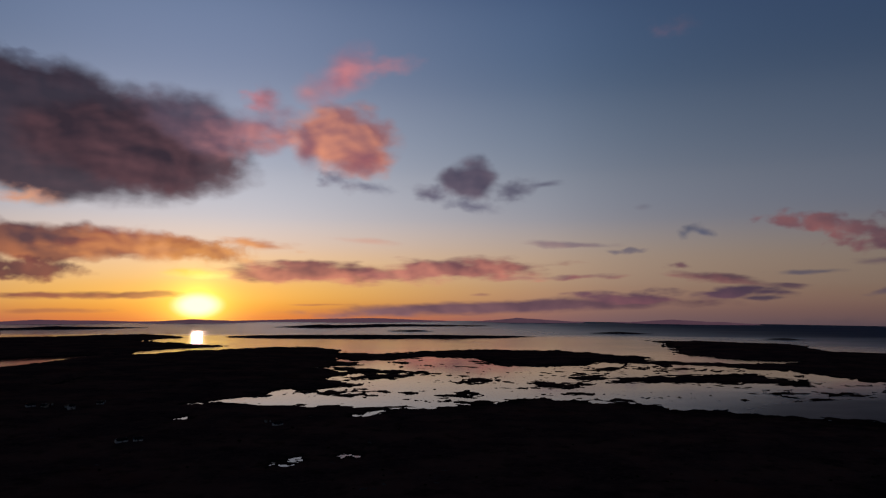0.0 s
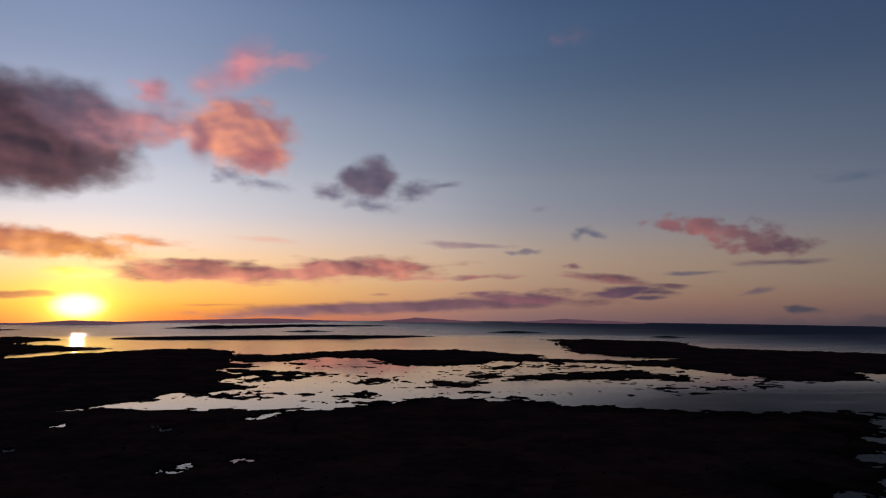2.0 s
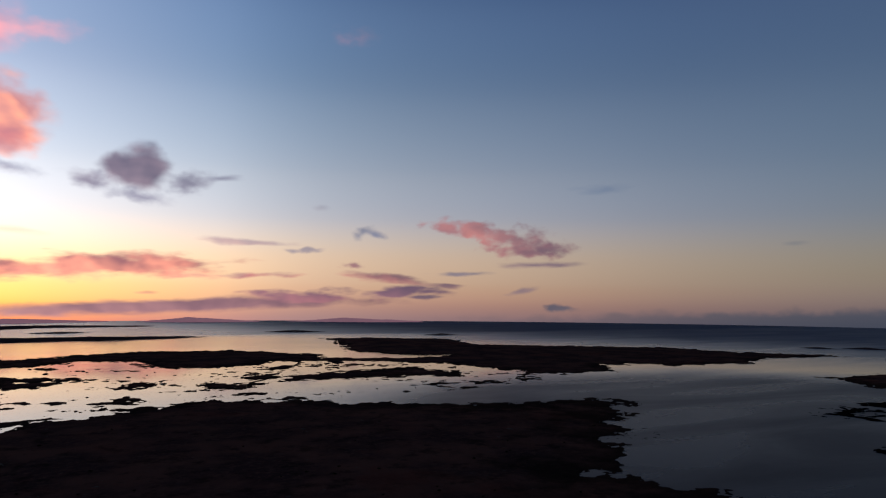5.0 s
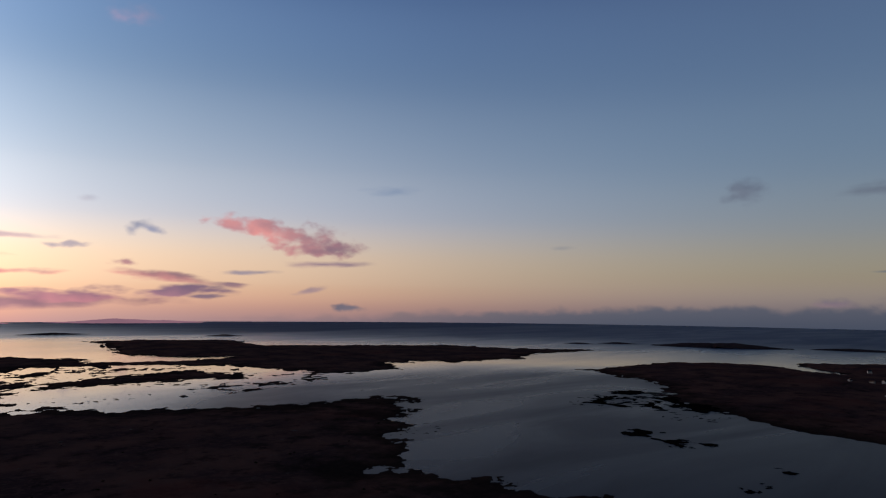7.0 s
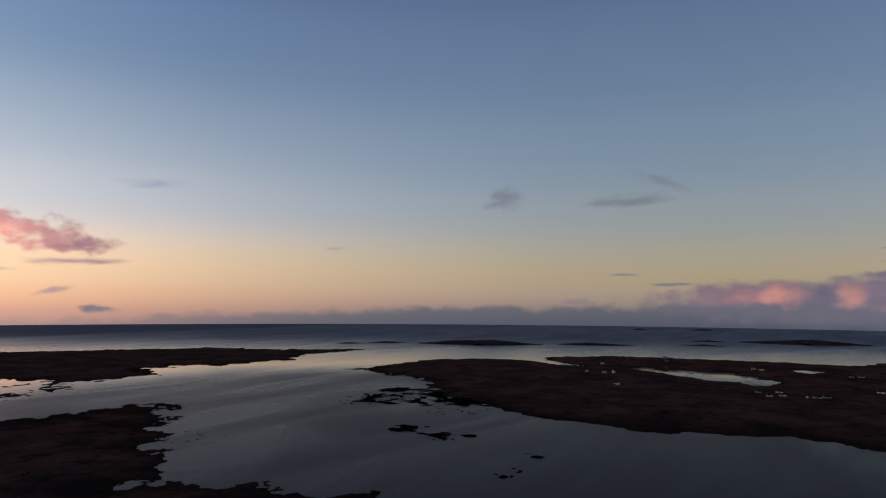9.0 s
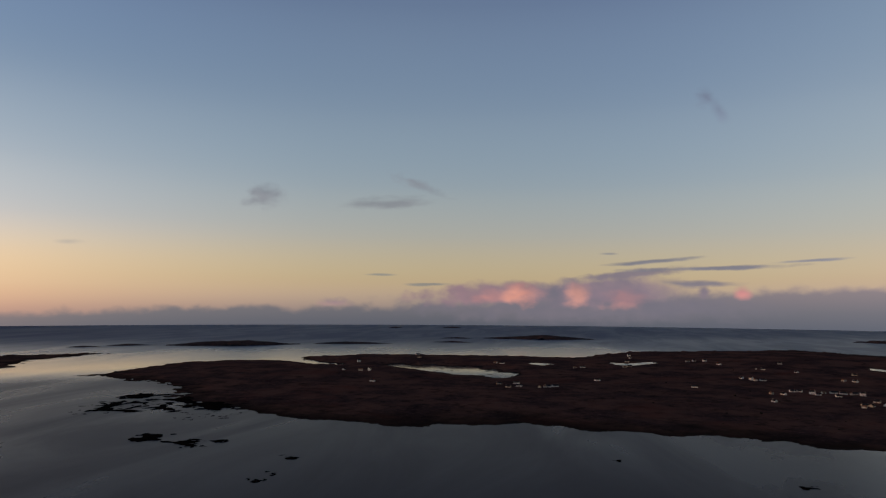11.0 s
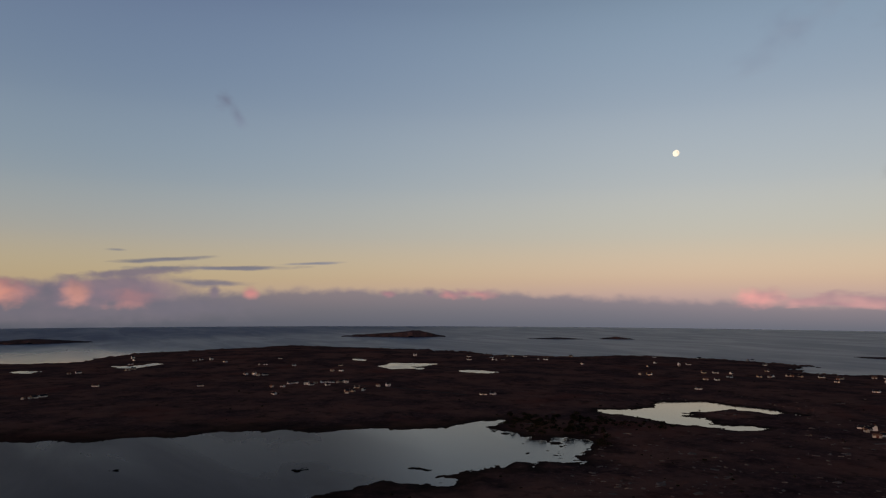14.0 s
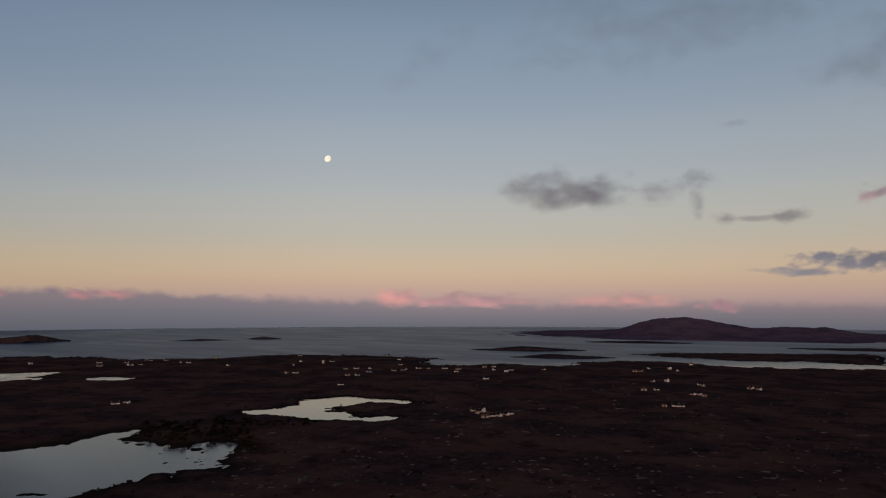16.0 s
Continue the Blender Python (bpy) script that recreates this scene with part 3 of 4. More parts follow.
POOL_C = [(-115, 926), (-103, 940), (-76, 983), (-84, 941), (-107, 920)]
POOL_D = [(-154, 652), (-147, 664), (-136, 684), (-136, 664), (-146, 650)]
POOL_E = [(-95, 693), (-88, 705), (-80, 708), (-88, 687)]
POOL_G = [(1736, 103), (1753, 79), (1738, 37), (1690, 47), (1689, 79)]
POOL_H = [(1739, -650), (1725, -673), (1677, -682), (1654, -652), (1682, -640)]
POOL_I = [(1458, -699), (1463, -717), (1429, -718), (1399, -689), (1418, -685)]
POOL_J = [(652, -899), (650, -912), (636, -903), (634, -887)]
# lakes that lie above the sea: outline, level
UPLAND = [(LAKE_B, 9), (LAKE_C, 10), (LAKE_D, 7.5), (POOL_G, 7), (POOL_H, 11), (POOL_I, 8.5)]

MAINLAND = WEST + NEAR + BAY + FAR


def lattice(i, j, seed):
    h = (i * 374761393 + j * 668265263 + seed * 974634777) & 0xFFFFFFFF
    h = ((h ^ (h >> 13)) * 1274126177) & 0xFFFFFFFF
    return ((h ^ (h >> 16)) & 0xFFFF) / 65535.0


def fbm(x, y, size, octaves=4, seed=0, gain=0.5):
    """Value noise of that grain in metres, from -1 to 1."""
    total, amp, norm = np.zeros_like(x), 1.0, 0.0
    for k in range(octaves):
        u, v = x / size, y / size
        i, j = np.floor(u).astype(np.int64), np.floor(v).astype(np.int64)
        fu, fv = u - i, v - j
        fu, fv = fu * fu * (3 - 2 * fu), fv * fv * (3 - 2 * fv)
        s = seed * 31 + k
        a = lattice(i, j, s) * (1 - fu) + lattice(i + 1, j, s) * fu
        b = lattice(i, j + 1, s) * (1 - fu) + lattice(i + 1, j + 1, s) * fu
        total += amp * ((a * (1 - fv) + b * fv) * 2 - 1)
        norm += amp
        amp, size = amp * gain, size / 2.03
    return total / norm


def inside(points, x, y, margin=80.0):
    """Metres from the outline, positive within it; -margin far outside."""
    px, py = np.array(points, float).T
    out = np.full(x.shape, -margin)
    near = (x > px.min() - margin) & (x < px.max() + margin) & (y > py.min() - margin) & (y < py.max() + margin)
    qx, qy = x[near], y[near]
    if not len(qx):
        return out
    best, odd = np.full(qx.shape, 1e12), np.zeros(qx.shape, bool)
    for k in range(len(px)):
        ax, ay, bx, by = px[k - 1], py[k - 1], px[k], py[k]
        dx, dy = bx - ax, by - ay
        t = np.clip(((qx - ax) * dx + (qy - ay) * dy) / max(dx * dx + dy * dy, 1e-9), 0, 1)
        best = np.minimum(best, (qx - ax - t * dx) ** 2 + (qy - ay - t * dy) ** 2)
        if dy:
            odd ^= ((ay > qy) != (by > qy)) & (qx < ax + (qy - ay) * dx / dy)
    d = np.sqrt(best)
    out[near] = np.maximum(np.where(odd, d, -d), -margin)
    return out


# hills on the land: x, y, radius, height
HILLS = [(2080, -680, 520, 19), (1800, 430, 440, 6), (1270, 2100, 520, 7), (-1000, 1300, 800, 6), (450, -1330, 700, 4), (1450, -1580, 700, 6)]


def land_height(x, y):
    n1, n2, n3 = fbm(x, y, 90, 4, 1), fbm(x, y, 30, 4, 2, 0.6), fbm(x, y, 13, 4, 3, 0.65)
    n4 = fbm(x, y, 5, 2, 4)
    ragged = 18 * n1 + 38 * n2 + 26 * n3
    gentle = 0.35 + 0.65 * np.clip((np.hypot(x - 1150, y + 150) - 450) / 350, 0, 1)
    s = inside(MAINLAND, x, y, 400) + ragged * gentle
    s = np.maximum(s, inside(HEADLAND, x, y) + 24 * n1 + 42 * n2 + 26 * n3)
    s = np.maximum(s, inside(PENINSULA, x, y) + ragged)
    torn = 34 * n2 + 46 * n3
    for shape in (MID_BAR, LOW_BAR, BAR_B, BAR_C, BAR_D, BAR_E, BAR_F, BAR_G, BAR_H, BAR_I):
        s = np.maximum(s, inside(shape, x, y) + torn)
    flats = np.clip(inside(FLATS, x, y) / 30, 0, 1)
    s = np.where(flats > 0, np.maximum(s, flats * (n2 * 56 + n3 * 46 + n1 * 46 - 25)), s)
    for shape in (LAKE_WEST, LAKE_A, LAKE_E):
        d = -inside(shape, x, y) - 10 * n2 - 14 * n3 - 4 * n4
        s = np.minimum(s, d + np.maximum(d, 0) ** 2 / 40)
    for shape in (POOL_A, POOL_B, POOL_C, POOL_D, POOL_E, POOL_J):
        d = -inside(shape, x, y, 60) - 14 * n3 - 5 * n2 - 14 * n4 + 1.5
        s = np.minimum(s, d + np.maximum(d, 0) ** 2 / 12)
    up = np.maximum(s, 0)
    ramp = np.clip(up / 70, 0, 1)
    z = 0.025 * np.minimum(up, 12) + 2.6 * (1 - np.exp(-up / 260))
    z += ramp * (0.6 * n1 + 0.35 * n2 + 0.3 * n3)
    for hx, hy, hr, hz in HILLS:
        z += ramp * hz * np.exp(-((x - hx) ** 2 + (y - hy) ** 2) / hr ** 2)
    for shape, level in UPLAND:
        d = inside(shape, x, y, 130) + 10 * n2 + 12 * n3 - 3
        w = np.clip((d + 120) / 100, 0, 1)
        z += (level - np.clip(d * 0.04, -0.5, 0.6) - z) * w * w * (3 - 2 * w)
    return np.where(s > 0, z, np.maximum(s * 0.12, -3.0))


FLATS = [(90, 960), (495, 1050), (780, 1140), (840, 1275), (720, 1470), (495, 1725), (90, 1875), (-315, 1620), (-390, 1320), (-195, 1050)]


def sheet(name, x, y, z, mat, keep=None, close=False):
    """A mesh over a grid of rows; keep: which corners must be partly there."""
    rows, cols = x.shape
    co = np.stack([x, y, z], -1).reshape(-1, 3)
    idx = np.arange(rows * cols).reshape(rows, cols)
    if close:
        idx = np.concatenate([idx, idx[:, :1]], 1)
    q = np.stack([idx[:-1, :-1], idx[:-1, 1:], idx[1:, 1:], idx[1:, :-1]], -1).reshape(-1, 4)
    if keep is not None:
        q = q[keep.reshape(-1)[q].any(1)]
        used = np.unique(q)
        back = np.zeros(len(co), np.int64)
        back[used] = np.arange(len(used))
        co, q = co[used], back[q]
    me = bpy.data.meshes.new(name)
    me.vertices.add(len(co))
    me.vertices.foreach_set("co", co.astype(np.float32).ravel())
    me.loops.add(q.size)
    me.loops.foreach_set("vertex_index", q.astype(np.int32).ravel())
    me.polygons.add(len(q))
    me.polygons.foreach_set("loop_start", np.arange(0, q.size, 4, dtype=np.int32))
    me.update(calc_edges=True)
    me.shade_smooth()
    me.materials.append(mat)
    return new(name, me)


def build_ground():
    radii = [30.0, 100.0, 200.0, 300.0, 370.0, 420.0]
    while radii[-1] < 4300:
        r = radii[-1]
        radii.append(r + min(max(1.3, r * r / 188500 * GRAIN * (0.75 if 900 < r < 2200 else 1.0)), 45))
    fine, coarse = 0.0684 * GRAIN, 0.6
    angles = np.concatenate([np.arange(-36, 182, fine), np.arange(182, 324, coarse)])
    a, r = np.meshgrid(np.radians(-angles), np.array(radii))
    x, y = -r * np.sin(a), r * np.cos(a)
    z = land_height(x.ravel(), y.ravel()).reshape(x.shape)
    x[0], y[0] = 0, 0
    ob = sheet("ground", x, y, z, MOOR, keep=z > -0.5, close=True)
    tagged(ob, "dark low moorland and rocky tidal shore at dusk", "ground", kind="structure")


GRAIN = 1.3
build_ground()


def build_sea():
    bm = bmesh.new()
    bmesh.ops.create_circle(bm, cap_ends=True, radius=4950, segments=360)
    me = bpy.data.meshes.new("sea")
    bm.to_mesh(me)
    bm.free()
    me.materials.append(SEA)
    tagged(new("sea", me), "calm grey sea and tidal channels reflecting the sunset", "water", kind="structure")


build_sea()


def build_lake(points, level):
    px, py = np.array(points, float).T
    cx, cy = px.mean(), py.mean()
    x, y = np.meshgrid(np.arange(px.min() - 14, px.max() + 15, 7.0), np.arange(py.min() - 14, py.max() + 15, 7.0))
    near = (inside(points, x.ravel(), y.ravel(), 60) > -10).reshape(x.shape)
    ob = sheet("lake", x - cx, y - cy, np.zeros(x.shape), LAKE, keep=near)
    ob.location = (cx, cy, level)
    tagged(ob, "small still moorland lake mirroring the evening sky", "lake", kind="structure")


m, N = material("lake_water")
p = N.add("ShaderNodeTexCoord").outputs["Object"]
b = surface(N, (0.006, 0.006, 0.008, 1), N.span(N.noise(p, 0.02, 4), 0.35, 0.65, 0.1, 0.2), N.noise(p, 0.3, 3), 0.03, 0.22, 0.4)
b.inputs["IOR"].default_value = 1.33
LAKE = m
for points, level in UPLAND:
    build_lake(points, level)


# ---- islands and hills round the bay: name, first and last azimuth, distance, half depth, height, where the top lies ----
ISLANDS = [
    ("far_shore", -34.62, -22.40, 3905, 175, 9.1, 0.50),
    ("shore_isle", -13.54, -4.19, 3818, 132, 13.7, 0.40),
    ("shore_isle_b", -9.05, 3.85, 4027, 190, 6.1, 0.30),
    ("skerry", -4.50, -0.62, 3334, 49, 6.0, 0.50),
    ("long_isle", -16.91, 7.31, 2840, 242, 2.7, 0.75),
    ("thin_isle", 11.46, 16.36, 3281, 61, 5.9, 0.50),
    ("thin_isle_b", 24.03, 26.94, 3038, 34, 5.9, 0.50),
    ("west_isle", 58.41, 68.62, 2640, 100, 14.9, 0.62),
    ("low_isle", 69.76, 75.93, 2670, 62, 5.8, 0.40),
    ("skerry_a", 52.16, 54.43, 2633, 23, 4.2, 0.50),
    ("skerry_b", 54.72, 57.78, 2682, 31, 4.6, 0.50),
    ("skerry_c", 79.32, 82.38, 2771, 32, 4.5, 0.50),
    ("skerry_d", 79.79, 82.45, 3083, 31, 4.3, 0.50),
    ("dome_isle", 83.25, 91.99, 3110, 101, 14.2, 0.55),
    ("mote_a", 75.61, 76.75, 4330, 19, 7.3, 0.50),
    ("mote_b", 79.80, 81.67, 4379, 31, 8.8, 0.50),
    ("peak_isle", 109.91, 118.07, 3376, 102, 28.0, 0.75),
    ("thin_c", 124.70, 129.09, 3214, 53, 5.5, 0.50),
    ("thin_d", 130.10, 132.95, 3273, 35, 10.8, 0.50),
    ("bay_isle", 147.83, 156.89, 2405, 81, 10.7, 0.45),
    ("bay_isle_b", 150.97, 159.45, 2083, 66, 7.2, 0.40),
    ("strand", 156.95, 165.40, 2962, 93, 5.2, 0.50),
    ("strand_b", 171.33, 179.62, 2733, 84, 6.3, 0.60),
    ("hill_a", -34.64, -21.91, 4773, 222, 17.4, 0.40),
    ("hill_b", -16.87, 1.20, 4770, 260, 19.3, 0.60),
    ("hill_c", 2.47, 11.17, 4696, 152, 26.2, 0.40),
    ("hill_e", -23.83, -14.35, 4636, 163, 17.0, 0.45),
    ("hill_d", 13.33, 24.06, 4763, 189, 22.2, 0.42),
]


def polar(az, r):
    return r * math.sin(radians(az)), r * math.cos(radians(az))


def build_island(k, name, a0, a1, r, depth, height, top):
    """A low island with a ragged shore, drawn across the line from the bay."""
    half = r * radians(a1 - a0) / 2
    u, v = np.meshgrid(np.linspace(-1.02, 1.02, 200), np.linspace(-1.1, 1.1, 30))
    cx, cy = polar((a0 + a1) / 2, r)
    w = math.radians(-(a0 + a1) / 2)
    x, y = u * half, v * depth * 0.7
    wx, wy = x + cx, y + cy
    n = fbm(wx, wy, max(half * 0.4, 30), 5, 20 + k, 0.6)
    rim = 1 - np.sqrt(np.clip(u, -1.2, 1.2) ** 2 + v ** 2) + 0.4 * n * (1 - 0.5 * u * u) + 0.12 * fbm(wx, wy, 22, 3, 60 + k)
    skew = np.where(u < 2 * top - 1, (u + 1) / (2 * top), (1 - u) / (2 - 2 * top))
    body = np.clip(skew, 0, 1) ** 1.4
    z = np.where(rim > 0, height * np.clip(rim * 3.0, 0, 1) ** 0.7 * (0.25 + 0.75 * body) * (1 + 0.28 * n), rim * 8)
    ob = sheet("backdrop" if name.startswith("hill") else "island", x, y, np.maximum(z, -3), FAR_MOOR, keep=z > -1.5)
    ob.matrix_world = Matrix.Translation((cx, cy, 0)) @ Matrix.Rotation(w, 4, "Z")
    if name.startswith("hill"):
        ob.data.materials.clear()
        ob.data.materials.append(HAZE_GLOW)
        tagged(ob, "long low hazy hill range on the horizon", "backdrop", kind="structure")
    else:
        tagged(ob, "low dark treeless island lying in the calm sea" if height > 6 else "thin dark rocky skerry just above the water", "island", "islands in the bay")


def build_mountain():
    """The heather hill behind the eastern shore."""
    a, r = np.meshgrid(np.linspace(148, 188, 600), np.linspace(3120, 4650, 64))
    x, y = r * np.sin(np.radians(a)), r * np.cos(np.radians(a))
    n, crag = fbm(x, y, 260, 6, 41, 0.55), fbm(x, y, 60, 4, 42, 0.6)
    ridge = np.interp(a, [148.2, 150, 153.2, 156.5, 157.9, 159.3, 160.2, 160.9, 161.6, 162.4, 163.1, 163.6, 164.4, 165.2, 166.3, 167.6, 168.9, 169.7, 171, 172.2, 173, 173.8, 174.7, 175.8, 177, 179, 183, 187], [-3, 0, 3, 6, 10, 20, 41, 58, 68, 78, 77, 83, 82, 77, 67, 53, 38, 34, 42, 44, 37, 39, 30, 15, 8, 6, 30, 20])
    across = np.exp(-((r - 3850) / 400) ** 2)
    z = ridge * across * (1.05 + 0.08 * n + 0.05 * crag) + (4 * n + 5 * crag) * across
    z = np.where((a < 148.4) | (r < 3170), z - 6, z)
    tagged(sheet("mountain", x, y, z - 1.5, HAZY_HEATHER, keep=z > -3), "broad hazy heather-brown hill above the far shore", "hill")


def build_moon():
    bm = bmesh.new()
    bmesh.ops.create_icosphere(bm, subdivisions=4, radius=22.0)
    for v in bm.verts:
        if v.co.x < 0:
            v.co.x *= 0.8
    me = bpy.data.meshes.new("moon")
    bm.to_mesh(me)
    bm.free()
    me.shade_smooth()
    me.materials.append(MOONLIT)
    ob = new("moon", me)
    x, y = polar(136.28, 4700)
    ob.location = (x, y, EYE + 4700 * math.tan(radians(13.36 - DIP)))
    ob.rotation_euler = (0, radians(40), radians(-136.28))
    tagged(ob, "nearly full pale white moon in the evening sky", "moon", kind="structure")


def plain_material(name, dark, light, scale, rough=0.9, lo=0.35, hi=0.65, strength=0.4, distance=0.1, spec=0.0):
    m, N = material(name)
    p = N.add("ShaderNodeTexCoord").outputs["Object"]
    a, b = N.noise(p, scale, 5, 0.6), N.noise(p, scale * 9, 4, 0.6)
    both = N.math("MULTIPLY_ADD", b, 0.35, N.math("MULTIPLY", a, 0.65))
    surface(N, N.mix(N.span(both, lo, hi), lin(dark), lin(light)), rough, both, strength, spec, distance)
    return m


# island turf and hill heather, paled to mauve: distance haze put into the colour
FAR_MOOR = plain_material("island_turf", "2c2526", "443636", 0.02, distance=2.0)
HAZY_HEATHER = plain_material("heather", "4e3d46", "6c555e", 0.006, distance=6.0)
m, N = material("moonlit")
p = N.add("ShaderNodeTexCoord").outputs["Object"]
out, glow = N.add("ShaderNodeOutputMaterial"), N.add("ShaderNodeEmission")
N.put(glow.inputs[0], N.mix(N.span(N.noise(p, 0.06, 4), 0.4, 0.65), (0.93, 0.96, 1.0, 1), (0.74, 0.74, 0.74, 1)))
glow.inputs[1].default_value = 0.24
N.tree.links.new(glow.outputs[0], out.inputs[0])
MOONLIT = m
# aerial haze of the horizon hills, put in as a faint mauve glow
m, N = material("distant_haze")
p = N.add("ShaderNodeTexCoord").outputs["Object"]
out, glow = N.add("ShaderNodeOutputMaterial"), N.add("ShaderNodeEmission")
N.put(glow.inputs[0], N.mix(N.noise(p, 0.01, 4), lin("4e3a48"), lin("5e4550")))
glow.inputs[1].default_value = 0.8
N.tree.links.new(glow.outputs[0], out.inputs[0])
HAZE_GLOW = m

for k, row in enumerate(ISLANDS):
    build_island(k, *row)
build_mountain()
build_moon()


# ---- reefs: weed-covered rock that the tide leaves bare ----
REEFS = (REEF_A, REEF_B, REEF_C, REEF_D, REEF_E, REEF_F, REEF_G, REEF_H, REEF_I, REEF_J, REEF_K, REEF_L)


def build_reef(points):
    px, py = np.array(points, float).T
    cx, cy = px.mean(), py.mean()
    nx, ny = int(min((np.ptp(px) + 24) / 0.8, 160)), int(min((np.ptp(py) + 24) / 0.8, 160))
    x, y = np.meshgrid(np.linspace(px.min() - 12, px.max() + 12, nx), np.linspace(py.min() - 12, py.max() + 12, ny))
    fx, fy = x.ravel(), y.ravel()
    s = inside(points, fx, fy, 30) + 15 * fbm(fx, fy, 12, 4, 9, 0.65) - 1.0
    z = np.where(s > 0, 0.22 * np.maximum(s, 0) ** 0.7 + 0.25 * fbm(fx, fy, 2.5, 3, 10) * np.clip(s, 0, 1), s * 0.2).reshape(x.shape)
    ob = sheet("reef", x - cx, y - cy, np.maximum(z, -0.8), WEED, keep=z > -0.25)
    ob.location = (cx, cy, 0)
    tagged(ob, "low black weed-covered reef bared by the tide", "reef", "reefs in the channel")


WEED = plain_material("wet_weed", "0b0908", "16110e", 0.4, 0.95, distance=0.2)
for points in REEFS:
    build_reef(points)


# ---- houses ----
def part(name, bm, mat, parent, label=""):
    me = bpy.data.meshes.new(name)
    bmesh.ops.recalc_face_normals(bm, faces=bm.faces)
    bm.to_mesh(me)
    bm.free()
    me.materials.append(mat)
    ob = new(name, me)
    ob.parent = parent
    if label:
        ob["label"] = label
    return ob


def box(bm, x0, x1, y0, y1, z0, z1):
    v = [bm.verts.new(p) for p in ((x0, y0, z0), (x1, y0, z0), (x1, y1, z0), (x0, y1, z0), (x0, y0, z1), (x1, y0, z1), (x1, y1, z1), (x0, y1, z1))]
    for f in ((3, 2, 1, 0), (4, 5, 6, 7), (0, 1, 5, 4), (1, 2, 6, 5), (2, 3, 7, 6), (3, 0, 4, 7)):
        bm.faces.new([v[i] for i in f])
    return bm


def gable(bm, l, w, h, rise):
    """House walls with pointed ends, sunk a little into the ground."""
    a = [bm.verts.new((x, y, z)) for x in (-l, l) for y, z in ((-w, -1.2), (w, -1.2), (w, h), (0, h + rise), (-w, h))]
    bm.faces.new(a[:5]), bm.faces.new(a[5:])
    for i in range(5):
        j = (i + 1) % 5
        bm.faces.new((a[i], a[j], a[5 + j], a[5 + i]))
    return bm


def slope(bm, l, w, h, rise, side):
    """One roof slope with thickness and eaves."""
    e, o, t = 0.35, 0.3, 0.22
    k = rise / w
    pts = [(y, z) for y, z in ((0, h + rise), (side * (w + e), h - e * k))]
    v = [bm.verts.new((x, y, z + d)) for x in (-l - o, l + o) for d in (0.02, t) for y, z in pts]
    for f in ((0, 1, 3, 2), (4, 5, 7, 6), (0, 1, 5, 4), (2, 3, 7, 6), (0, 2, 6, 4), (1, 3, 7, 5)):
        bm.faces.new([v[i] for i in f])
    return bm


def build_house(length, width, height, rise, storeys, plaster, slates, label):
    home = new("house")
    l, w = length / 2, width / 2
    part("wall", gable(bmesh.new(), l, w, height, rise), plaster, home)
    for side in (-1, 1):
        part("roof", slope(bmesh.new(), l, w, height, rise, side), slates, home, "dark slate roof slope")
    for x in (-l + 0.5, l - 0.5):
        c = part("chimney", box(bmesh.new(), x - 0.3, x + 0.3, -0.28, 0.28, height + rise - 0.5, height + rise + 0.6), GREY, home)
        part("chimney_pot", box(bmesh.new(), x - 0.14, x + 0.14, -0.14, 0.14, height + rise + 0.6, height + rise + 0.9), CLAY, c)
    for side in (-1, 1):
        for level in range(storeys):
            for x in (-0.62 * l, -0.22 * l, 0.3 * l, 0.68 * l):
                z = 0.9 + 2.3 * level
                y0, y1 = sorted((side * (w - 0.05), side * (w + 0.06)))
                f = part("window", box(bmesh.new(), x - 0.6, x + 0.6, y0, y1, z, z + 1.15), FRAME, home)
                y0, y1 = sorted((side * (w + 0.06), side * (w + 0.09)))
                part("pane", box(bmesh.new(), x - 0.5, x + 0.5, y0, y1, z + 0.1, z + 1.05), PANE, f)
        y0, y1 = sorted((side * (w - 0.05), side * (w + 0.07)))
        part("door", box(bmesh.new(), 0.04 * l - 0.45, 0.04 * l + 0.45, y0, y1, 0.0, 2.05), DOOR, home, "painted wooden door")
    return tagged(home, label, "house", "scattered houses")


def build_shed(length, width, height, rise):
    shed = new("shed")
    l, w = length / 2, width / 2
    part("wall", gable(bmesh.new(), l, w, height, rise), GREY, shed)
    for side in (-1, 1):
        part("roof", slope(bmesh.new(), l, w, height, rise, side), RUSTY, shed, "rusty corrugated roof slope")
    part("door", box(bmesh.new(), -1.3, 1.3, -w - 0.07, -w + 0.05, 0, 2.4), DOOR, shed, "wide plank door")
    return tagged(shed, "small grey rendered farm shed with rusty roof", "shed", "farm sheds")


WHITE = plain_material("white_render", "9c9894", "c0bcb8", 0.5, 0.85)
CREAM = plain_material("cream_render", "7c7064", "988a7a", 0.5, 0.85)
GREY = plain_material("grey_render", "74706a", "96918a", 0.5, 0.9)
SLATE = plain_material("slate", "1a1a1d", "2a2a2e", 0.8, 0.8)
RUSTY = plain_material("rusty_iron", "4a2f26", "6d5648", 0.8, 0.6)
CLAY = plain_material("clay", "8a4a34", "a4604a", 2.0)
FRAME = plain_material("window_paint", "c8c4bc", "e0dcd4", 2.0, 0.5)
DOOR = plain_material("door_paint", "3c2420", "5a342c", 2.0, 0.5)
m, N = material("window_glass")
surface(N, (0.02, 0.025, 0.03, 1), 0.06, spec=0.6)
PANE = m

